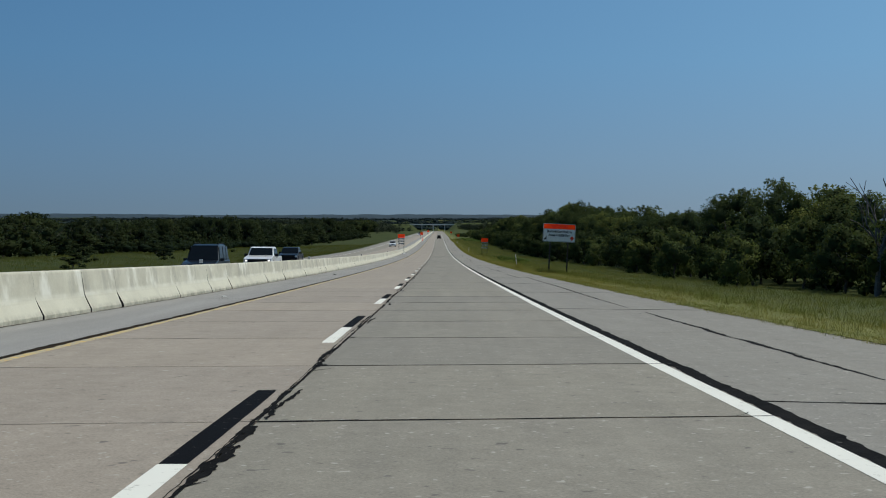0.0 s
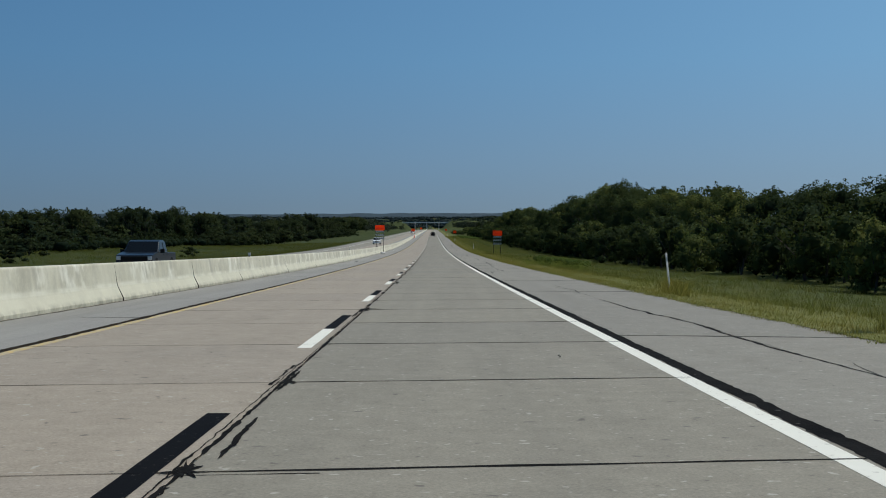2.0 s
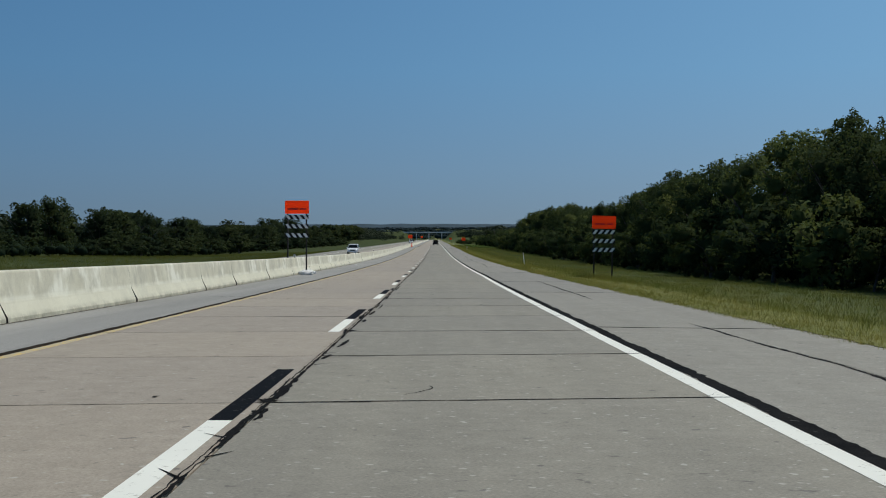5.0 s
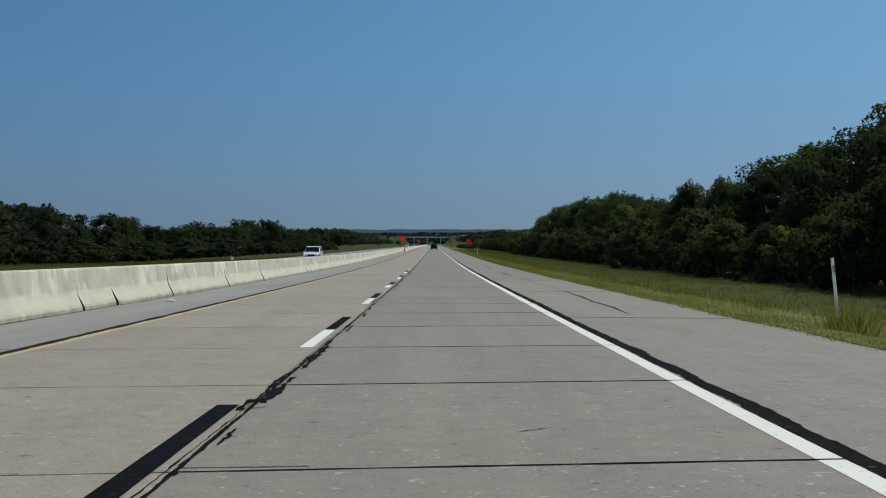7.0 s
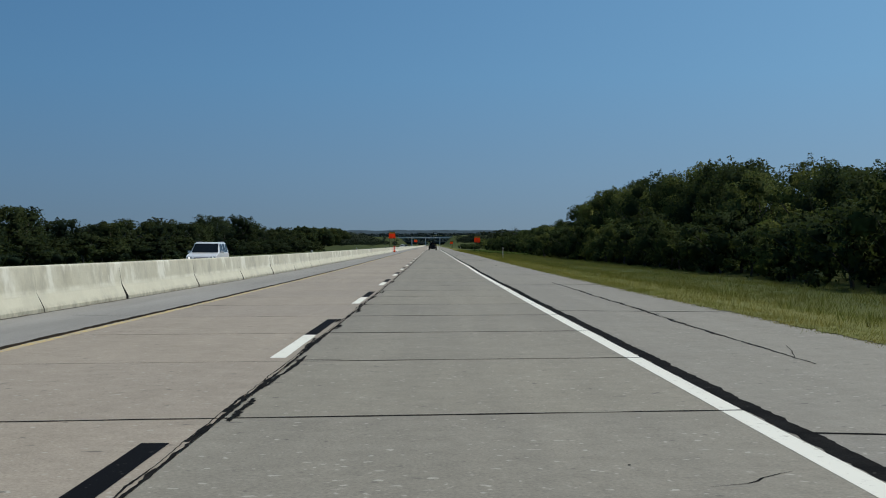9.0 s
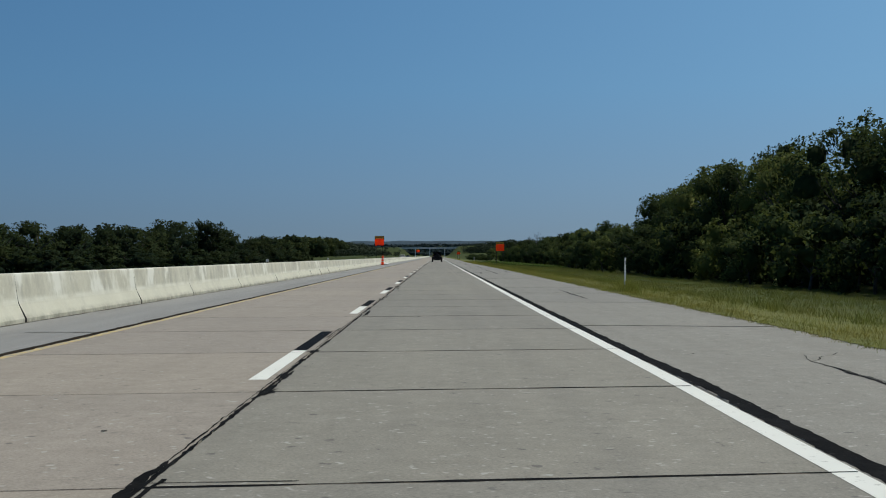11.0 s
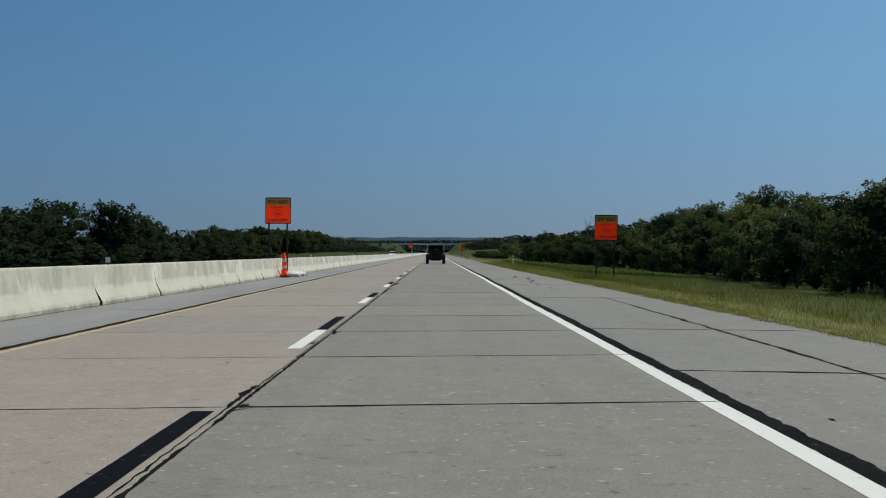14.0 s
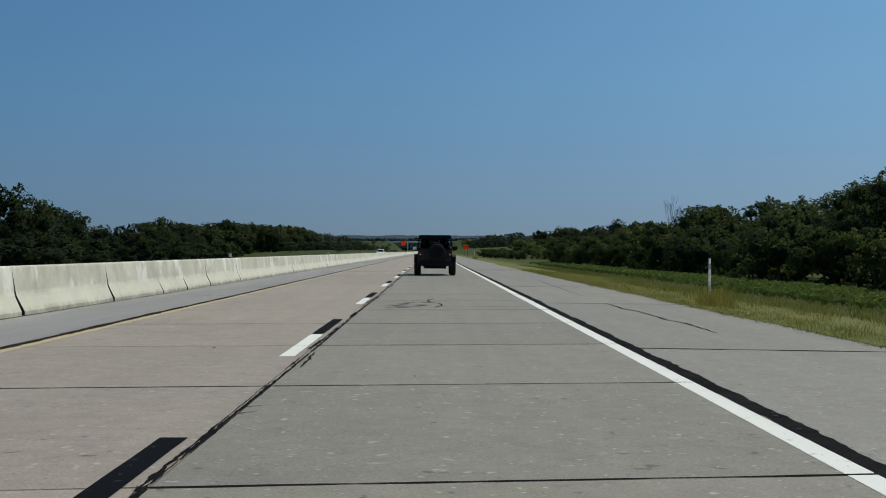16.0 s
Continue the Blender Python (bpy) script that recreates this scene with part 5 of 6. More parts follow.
def workers_sign(x, y, turn):
    """Wide board: an orange header over a white panel."""
    z = road_z(y)
    ob = thing("road_work_sign", pose(x, y, z, 0, 2.4, turn), "wide white road work sign with orange header on two posts", "sign")
    base = ground_z(x, y) - z - 0.3
    post(ob, -0.57, base, 3.0, 0.045)
    post(ob, 0.62, base, 3.0, 0.045)
    w, h, mid = 2.16, 1.20, 2.53
    place(part("backing", plate(w, h, 0.06, 0.02), SIGN_BACK, ob), 0, 0.03, mid)
    place(part("border", plate(w - 0.01, h - 0.01, 0.06, 0.012), SIGN_WHITE, ob, "white outer border"), 0, 0.016, mid)
    place(part("rim", plate(w - 0.05, h - 0.05, 0.06, 0.012), SIGN_BLACK, ob, "black inset line"), 0, 0.011, mid)
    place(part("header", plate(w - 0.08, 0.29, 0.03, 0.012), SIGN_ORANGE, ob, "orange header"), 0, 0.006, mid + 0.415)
    panel = place(part("panel", plate(w - 0.08, 0.81, 0.05, 0.012), SIGN_WHITE, ob, "white panel with black writing"), 0, 0.006, mid - 0.155)
    lettering("WATCH OUT", 0.17, SIGN_RUST, ob, 0.03, -0.002, mid + 0.41, squeeze=0.80)
    lettering("Don't Hit Our Workers", 0.155, SIGN_BLACK, ob, 0.0, -0.002, mid + 0.075, squeeze=0.775)
    lettering("Avoid $10,000 Fine", 0.155, SIGN_BLACK, ob, 0.0, -0.002, mid - 0.17, squeeze=0.83)
    bm = bmesh.new()
    bm.faces.new([bm.verts.new((px, 0, pz)) for px, pz in ((-0.14, 0.0), (0.0, -0.165), (0.14, 0.0), (0.0, 0.165))])
    emblem = place(part("emblem", bm, SIGN_RED, ob, "red diamond emblem"), 0.86, -0.003, mid - 0.34)
    part("mark", box(-0.02, 0.03, -0.002, -0.001, -0.07, 0.07), SIGN_RUST, emblem)
    bm = box(-0.05, 0.07, -0.001, 0.001, -0.06, 0.06)
    box(0.02, 0.06, -0.001, 0.001, -0.02, 0.18, bm)
    box(-0.09, -0.02, -0.001, 0.001, -0.08, 0.02, bm)
    place(part("emblem", bm, POST_STEEL, ob, "small grey blot emblem"), -0.90, -0.003, mid - 0.40)
    for sx in (-0.57, 0.62):
        for sz in (0.35, -0.35):
            bm = bmesh.new()
            tube(bm, (sx, -0.008, mid + sz), (sx, 0.01, mid + sz), 0.012, 0.012, 6)
            part("bolt", bm, SIGN_BACK, ob)


def stripe_board(parent, w, h, z, tilt):
    """A barrier board with slanting stripes."""
    board = place(part("stripe_board", box(-w / 2, w / 2, -0.012, 0.012, -h / 2, h / 2, None, 0.004), SIGN_BLACK, parent, "black board with slanting white stripes"), 0, 0.0, z)
    n = 4
    for i in range(n):
        c = -w / 2 + w * (i + 0.5) / n
        bm = bmesh.new()
        s, k = w / n * 0.26, h * 0.5
        pts = [(c - s - k * tilt, -h / 2), (c + s - k * tilt, -h / 2), (c + s + k * tilt, h / 2), (c - s + k * tilt, h / 2)]
        pts = [(min(w / 2, max(-w / 2, x)), zz) for x, zz in pts]
        bm.faces.new([bm.verts.new((x, -0.0135, zz)) for x, zz in pts])
        part("stripe", bm, SIGN_WHITE, board)
    return board


def closure_sign(x, y, bottom, left_base, right_base, group, lean=0.0):
    z = road_z(y)
    ob = thing("road_closure_sign", pose(x, y, z, 0, lean, 0), "orange work sign over three striped boards on two posts", "sign", group)
    post(ob, -0.45, left_base, bottom + 1.95)
    post(ob, 0.45, right_base, bottom + 1.95)
    place(part("backing", plate(1.16, 0.62, 0.03, 0.02), SIGN_BACK, ob), 0, 0.03, bottom + 1.64)
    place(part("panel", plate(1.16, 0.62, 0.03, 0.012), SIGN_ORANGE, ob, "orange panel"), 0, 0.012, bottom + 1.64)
    bars(ob, [(-0.2, 0.5), (0.3, 0.3)], bottom + 1.55, 0.10, 0.0, SIGN_RUST)
    for i in range(3):
        stripe_board(ob, 1.12, 0.20, bottom + 1.16 - 0.44 * i, -0.7 if x < 0 else 0.7)


def alert_sign(x, y, bottom, left_base, right_base, group, lean=0.0, wide=1.0):
    z = road_z(y)
    ob = thing("stay_alert_sign", pose(x, y, z, 0, lean, 0), "square orange work zone sign with amber header on posts", "sign", group)
    post(ob, -0.42, left_base, bottom + 1.1)
    post(ob, 0.40, right_base, bottom + 1.1)
    mid = bottom + 0.58
    place(part("backing", plate(1.16 * wide, 1.19, 0.05, 0.02), SIGN_BACK, ob), 0, 0.03, mid)
    place(part("rim", plate(1.16 * wide, 1.19, 0.05, 0.012), SIGN_BLACK, ob), 0, 0.013, mid)
    place(part("header", plate(1.10 * wide, 0.31, 0.03, 0.012), SIGN_AMBER, ob, "amber header"), 0, 0.006, mid + 0.395)
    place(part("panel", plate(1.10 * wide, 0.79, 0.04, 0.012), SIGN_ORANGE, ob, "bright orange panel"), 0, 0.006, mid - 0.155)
    lettering("STAY ALERT", 0.15, SIGN_BROWN, ob, 0, -0.002, mid + 0.39, squeeze=0.82 * wide)
    bars(ob, [(-0.14, 0.16), (0.08, 0.22)], mid + 0.14, 0.07, -0.002, SIGN_RUST)
    bm = bmesh.new()
    for i in range(20):
        a, b = 2 * math.pi * i / 20, 2 * math.pi * (i + 1) / 20
        bm.faces.new([bm.verts.new((r * math.cos(t), 0, r * math.sin(t))) for r, t in ((0.155, a), (0.155, b), (0.125, b), (0.125, a))])
    box(-0.07, 0.06, -0.001, 0.001, -0.07, 0.02, bm)
    place(part("emblem", bm, SIGN_RUST, ob, "dull ring emblem"), 0.01, -0.003, mid - 0.12)
    bars(ob, [(-0.42, 0.06), (-0.14, 0.34), (0.28, 0.32)], mid - 0.43, 0.09, -0.002, SIGN_RUST)


workers_sign(9.33, 75.0, 1.5)
PAIR = "pair of striped signs"
closure_sign(-5.25, 210.0, 1.62, 0.75, -0.05, PAIR)
closure_sign(9.68, 211.0, 0.95, -0.6, -0.6, PAIR, 1.0)
PAIR = "pair of alert signs"
alert_sign(-5.53, 490.0, 2.40, 0.75, -0.05, PAIR)
alert_sign(9.45, 491.0, 1.68, -0.7, -0.7, PAIR, 1.0, 0.91)
PAIR = "far pair of alert signs"
alert_sign(-5.53, 790.0, 2.40, 0.75, -0.05, PAIR)
alert_sign(9.7, 790.0, 1.62, -0.9, -0.9, PAIR)


# ---------- small things by the road ----------
def marker_post(x, y, height, lean):
    base = ground_z(x, y)
    ob = thing("marker_post", pose(x, y, base, 0, lean, 0), "slim white plastic marker post standing in the verge grass", "post", "verge marker posts")
    bm = bmesh.new()
    tube(bm, (0, 0, -0.3), (0, 0, height), 0.025, 0.023, 10)
    part("shaft", bm, POST_WHITE, ob, smooth=True)
    bm = bmesh.new()
    tube(bm, (0, 0, height), (0, 0, height + 0.02), 0.027, 0.020, 10)
    part("cap", bm, POST_WHITE, ob)
    part("reflector", box(-0.018, 0.018, -0.034, -0.024, height - 0.20, height - 0.09), REFLECT, ob, "silver reflector")


for x, y, h, lean in ((7.50, 88.3, 1.06, -6.0), (7.50, 233.3, 1.08, -6.0), (7.42, 378.2, 1.06, 1.0), (7.22, 522.5, 0.98, 0.5), (7.45, 667.0, 1.06, 0)):
    marker_post(x, y, h, lean)


def cone_post(x, y):
    z = road_z(y) - 0.01
    ob = thing("channelizer_cone", pose(x, y, z), "tall orange channelizer cone with silver bands beside the barrier", "traffic cone")
    bm = bmesh.new()
    prof = [(0.0, 0.13), (0.28, 0.115), (0.30, 0.11), (0.95, 0.068), (1.0, 0.045), (1.05, 0.05), (1.09, 0.03)]
    for (a, ra), (b, rb) in zip(prof, prof[1:]):
        tube(bm, (0, 0, a), (0, 0, b), ra, rb, 14)
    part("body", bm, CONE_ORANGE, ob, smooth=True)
    for a, b, ra, rb in ((0.38, 0.50, 0.107, 0.100), (0.68, 0.80, 0.090, 0.081)):
        bm = bmesh.new()
        tube(bm, (0, 0, a), (0, 0, b), ra, rb, 14)
        part("band", bm, REFLECT, ob, "silver reflective band", True)
    bm = bmesh.new()
    tube(bm, (0, 0, 0.0), (0, 0, 0.05), 0.24, 0.22, 8)
    part("base", bm, RUBBER, ob, "black rubber base")


def sandbag(x, y, turn, size=1.0):
    z = road_z(y) - 0.01
    bm = bmesh.new()
    bmesh.ops.create_icosphere(bm, subdivisions=3, radius=1.0)
    for v in bm.verts:
        d = 1 + 0.30 * noise.noise(v.co * 2.2 + Vector((x, y, 0))) + 0.16 * noise.noise(v.co * 6.0 + Vector((y, x, 0)))
        up = v.co.z * 0.13 * d + 0.05 * noise.noise(v.co * 4.0 + Vector((0, x, y)))
        v.co = Vector((v.co.x * 0.33 * d, v.co.y * 0.21 * d, max(-0.055, up) + 0.055)) * size
    ob = thing("sandbag", pose(x, y, z, 0, 0, turn), "slumped white sandbag lying at the sign post", "sandbag", "sandbags at the sign")
    part("sack", bm, SACK, ob, smooth=True)
    bm = bmesh.new()
    tube(bm, (0.30 * size, 0, 0.06), (0.42 * size, 0.02, 0.09), 0.03, 0.06, 7)
    part("tied_neck", bm, SACK, ob)


cone_post(-5.02, 488.3)
cone_post(-5.15, 489.1)
for x, y, turn in ((-4.90, 489.75, 20), (-4.74, 490.4, 70), (-4.80, 491.3, 35), (-4.92, 490.9, 60)):
    sandbag(x, y, turn, 1.25)
for x, y, turn in ((-4.80, 209.8, 25), (-4.90, 211.0, 65), (-4.96, 212.2, 40)):
    sandbag(x, y, turn, 1.15)


def top_marker(y):
    """A small reflector on the barrier's crown."""
    z = road_z(y) + 0.81
    ob = thing("barrier_marker", pose(BARRIER_X, y, z), "small pale reflector fixed on the barrier top", "reflector", "barrier reflectors")
    part("bracket", box(-0.03, 0.03, -0.012, 0.012, 0.0, 0.05), POST_STEEL, ob)
    part("lens", box(-0.05, 0.05, -0.018, 0.006, 0.05, 0.16, None, 0.006), REFLECT, ob, "pale lens")


for y in (30.5, 60.0, 104.0, 160.0, 212.0, 258.0, 290.0, 350.0, 392.0, 420.5, 462.0, 505.0, 540.0, 580.0):
    top_marker(y)


def litter(x, y, w, material, label):
    bm = bmesh.new()
    bmesh.ops.create_icosphere(bm, subdivisions=2, radius=1.0)
    for v in bm.verts:
        d = 1 + 0.35 * noise.noise(v.co * 1.7 + Vector((y, x, 0)))
        v.co = Vector((v.co.x * w * d, v.co.y * w * 0.7 * d, max(0.0, v.co.z * w * 0.35 * d)))
    ob = new("litter_scrap", mesh_of(bm, "litter_scrap", material))
    ob.matrix_world = pose(x, y, road_z(y))
    tagged(ob, label, "litter", "scraps on the road")


litter(-4.6, 243.5, 0.12, SACK, "crumpled white scrap lying on the shoulder")
litter(-4.3, 27.0, 0.07, SACK, "small white scrap lying on the shoulder")
for x, y in ((4.37, 416.8), (6.26, 421.9), (5.19, 489.3), (-4.2, 60.0), (-4.4, 150.0)):
    litter(x, y, 0.09, RUBBER, "torn scrap of black tyre rubber")


# ---------- overpass ----------
def overpass():
    y = 1550.0
    z = road_z(y)
    ob = thing("overpass_bridge", pose(0, y, z), "pale concrete road bridge crossing over the motorway", "bridge")
    part("deck", box(-37, 28, -5, 5, 8.25, 8.8, None, 0.1), BRIDGE, ob)
    for x in (-20.2, -5.6, 9.4):
        bm = bmesh.new()
        for yy in (-3.2, 0, 3.2):
            tube(bm, (x, yy, -0.6), (x, yy, 7.7), 0.45, 0.45, 10)
        box(x - 0.6, x + 0.6, -4.2, 4.2, 7.6, 8.25, bm)
        part("pier", bm, BRIDGE, ob)
    for yy in (-4.9, 4.7):
        part("parapet", box(-37, 28, yy, yy + 0.25, 8.8, 9.5), BRIDGE, ob)


overpass()


# ---------- vehicles ----------
def side_body(profile, half, tuck, belt, bevel=0.045):
    """A body shell from a side outline (y, z); above the belt it leans in; its edges are rounded."""
    bm = bmesh.new()
    rows = []
    for s in (-1, 1):
        rows.append([bm.verts.new((s * (half - max(0.0, z - belt) * tuck), y, z)) for y, z in profile])
    n = len(profile)
    for i in range(n):
        j = (i + 1) % n
        bm.faces.new((rows[0][i], rows[0][j], rows[1][j], rows[1][i]))
    bm.faces.new(rows[0][::-1])
    bm.faces.new(rows[1])
    bmesh.ops.recalc_face_normals(bm, faces=bm.faces)
    rim = [e for e in bm.edges if abs(e.verts[0].co.x - e.verts[1].co.x) < 0.2]
    bmesh.ops.bevel(bm, geom=rim, offset=bevel, segments=3, affect="EDGES", profile=0.5, clamp_overlap=True)
    return bm


def wheel(parent, x, y, r, w, rim_material):
    """Tyre with a rounded tread, and a rim with spokes; the axle lies in x."""
    side = 1 if x > 0 else -1
    bm = bmesh.new()
    prof = [(r * 0.60, -w / 2), (r * 0.90, -w / 2), (r * 0.985, -w * 0.40), (r, -w * 0.2), (r, w * 0.2), (r * 0.985, w * 0.40), (r * 0.90, w / 2), (r * 0.60, w / 2)]
    n = 24
    rings = [[bm.verts.new((px, pr * math.cos(2 * math.pi * i / n), pr * math.sin(2 * math.pi * i / n))) for i in range(n)] for pr, px in prof]
    for a, b in zip(rings, rings[1:]):
        for i in range(n):
            j = (i + 1) % n
            bm.faces.new((a[i], b[i], b[j], a[j]))
    hub = new("wheel")
    hub.parent = parent
    place(hub, x, y, r)
    part("tyre", bm, RUBBER, hub, smooth=True)
    bm = bmesh.new()
    tube(bm, (-w * 0.30, 0, 0), (w * 0.30, 0, 0), r * 0.61, r * 0.61, 20)
    for k in range(5):
        a = 2 * math.pi * k / 5
        tube(bm, (side * w * 0.36, 0, 0), (side * w * 0.34, math.cos(a) * r * 0.55, math.sin(a) * r * 0.55), r * 0.13, r * 0.09, 5)
    part("rim", bm, rim_material, hub)
    return hub


def quad_panel(name, pts, thick, material, parent, label=""):
    """A thin panel through four corner points."""
    a, b, c, d = (Vector(p) for p in pts)
    nrm = (b - a).cross(d - a).normalized() * thick
    bm = bmesh.new()
    lo = [bm.verts.new(p) for p in (a, b, c, d)]
    hi = [bm.verts.new(p + nrm) for p in (a, b, c, d)]
    bm.faces.new(hi)
    bm.faces.new(lo[::-1])
    for i in range(4):
        j = (i + 1) % 4
        bm.faces.new((lo[i], lo[j], hi[j], hi[i]))
    return part(name, bm, material, parent, label)


def open_jeep(x, y, z, label):
    """A boxy off-road car seen from behind; its rear is at y = 0 and it faces +y."""
    ob = thing("off_road_car", pose(x, y, z, math.degrees(math.atan(slope(y + 2)))), label, "car")
    tub = [(0.0, 0.60), (0.0, 1.16), (3.0, 1.16), (3.05, 1.14), (4.15, 1.08), (4.2, 0.95), (4.2, 0.62), (3.0, 0.52), (0.5, 0.52)]
    part("body", side_body(tub, 0.76, 0.02, 1.0), CAR_BLACK, ob)
    part("tailgate", box(-0.50, 0.50, -0.03, 0.01, 0.68, 1.13, None, 0.02), CAR_BLACK, ob)
    part("bumper", box(-0.74, 0.74, -0.22, 0.06, 0.42, 0.66, None, 0.035), TRIM, ob)
    part("front_bumper", box(-0.80, 0.80, 4.15, 4.40, 0.45, 0.65, None, 0.035), TRIM, ob)
    bm = bmesh.new()
    tube(bm, (-0.12, -0.02, 0.40), (-0.12, 0.3, 0.42), 0.03, 0.03, 8)
    box(-0.50, 0.50, 0.1, 3.6, 0.31, 0.52, bm)
    part("underbody", bm, TRIM, ob)
    for s in (-1, 1):
        flare = [(0.02, 0.62), (0.06, 0.86), (0.22, 0.96), (0.80, 0.96), (1.05, 0.80), (1.10, 0.62), (1.02, 0.62), (0.94, 0.78), (0.76, 0.88), (0.28, 0.88), (0.16, 0.80), (0.12, 0.62)]
        for off in (0.0, 2.85):
            bm = bmesh.new()
            a = [bm.verts.new((s * 0.72, yy + off, zz)) for yy, zz in flare]
            b = [bm.verts.new((s * 0.93, yy + off, zz - 0.03)) for yy, zz in flare]
            bm.faces.new(a)
            bm.faces.new(b[::-1])
            for i in range(len(a)):
                j = (i + 1) % len(a)
                bm.faces.new((a[i], a[j], b[j], b[i]))
            bmesh.ops.recalc_face_normals(bm, faces=bm.faces)
            part("fender_flare", bm, TRIM, ob)
        lamp = place(part("tail_lamp", box(-0.055, 0.055, -0.05, 0.01, -0.09, 0.09, None, 0.012), RED_LENS, ob, "red tail lamp"), s * 0.66, 0, 0.98)
        part("reversing_lens", box(-0.03, 0.03, -0.056, -0.04, -0.07, -0.03), WHITE_LENS, lamp)
        mirror = place(part("mirror", box(-0.11, 0.11, -0.05, 0.05, -0.09, 0.09, None, 0.025), TRIM, ob), s * 0.94, 2.75, 1.22)
        part("mirror_glass", box(-0.085, 0.085, -0.056, -0.048, -0.065, 0.065), CHROME if s < 0 else CAR_GLASS, mirror, "mirror glass")
        part("mirror_arm", box(-0.10 if s > 0 else 0.0, 0.0 if s > 0 else 0.10, -0.02, 0.02, -0.12, -0.08), TRIM, mirror)
        # pillars of the top
        for yy, lean in ((0.06, 0.10), (1.0, 0.02), (1.95, 0.02)):
            quad_panel("pillar", [(s * 0.745, yy, 1.15), (s * 0.745, yy + 0.11, 1.15), (s * 0.665, yy + 0.11 + lean, 1.74), (s * 0.665, yy + lean, 1.74)][::s], 0.05, SOFT_TOP, ob)
        quad_panel("windscreen_pillar", [(s * 0.74, 2.92, 1.12), (s * 0.74, 3.0, 1.12), (s * 0.68, 2.62, 1.72), (s * 0.68, 2.52, 1.72)][::s], 0.05, CAR_BLACK, ob)
        for y0, y1 in ((0.17, 1.0), (1.11, 1.95), (2.06, 2.80)):
            quad_panel("side_window", [(s * 0.735, y0, 1.18), (s * 0.735, y1, 1.18), (s * 0.672, min(y1, 2.56), 1.68), (s * 0.672, y0 + 0.06, 1.68)][::s], 0.012, CLEAR_GLASS, ob, "smoked side window")
        for yy in (0.56, 3.42):
            wheel(ob, s * 0.79, yy, 0.405, 0.27, TRIM)
    part("roof", box(-0.70, 0.70, 0.14, 2.62, 1.70, 1.80, None, 0.045), SOFT_TOP, ob, "black soft top")
    part("rear_header", box(-0.68, 0.68, 0.12, 0.22, 1.62, 1.74, None, 0.02), SOFT_TOP, ob)
    part("rear_sill", box(-0.74, 0.74, 0.02, 0.12, 1.12, 1.22, None, 0.015), SOFT_TOP, ob)
    quad_panel("rear_window", [(-0.66, 0.07, 1.21), (0.66, 0.07, 1.21), (0.60, 0.16, 1.63), (-0.60, 0.16, 1.63)], 0.01, CLEAR_GLASS, ob, "smoked rear window")
    quad_panel("windscreen", [(-0.70, 2.93, 1.14), (0.70, 2.93, 1.14), (0.64, 2.56, 1.70), (-0.64, 2.56, 1.70)], 0.01, CLEAR_GLASS, ob)
    for sx in (-0.36, 0.36):
        seat = part("seat", box(sx - 0.22, sx + 0.22, 1.9, 2.05, 0.8, 1.40, None, 0.05), TRIM, ob)
        part("headrest", box(sx - 0.12, sx + 0.12, 1.92, 2.0, 1.42, 1.60, None, 0.03), TRIM, seat)
    part("rear_bench", box(-0.55, 0.55, 0.9, 1.05, 0.8, 1.36, None, 0.05), TRIM, ob)
    bm = bmesh.new()
    for s in (-0.58, 0.58):
        tube(bm, (s, 1.55, 1.1), (s, 1.6, 1.64), 0.03, 0.03, 8)
    tube(bm, (-0.58, 1.6, 1.64), (0.58, 1.6, 1.64), 0.03, 0.03, 8)
    part("roll_bar", bm, TRIM, ob)
    spare = wheel(ob, 0.08, -0.19, 0.39, 0.26, TRIM)
    spare.name = "spare_wheel"
    place(spare, 0.08, -0.19, 1.02, 0, 0, -90)
    part("plate", box(-0.80, -0.50, -0.235, -0.22, 0.50, 0.63), TRIM, ob, "dark number plate holder")
    part("third_brake_lamp", box(-0.10, 0.10, 0.10, 0.125, 1.46, 1.50), RED_LENS, ob)
    return ob


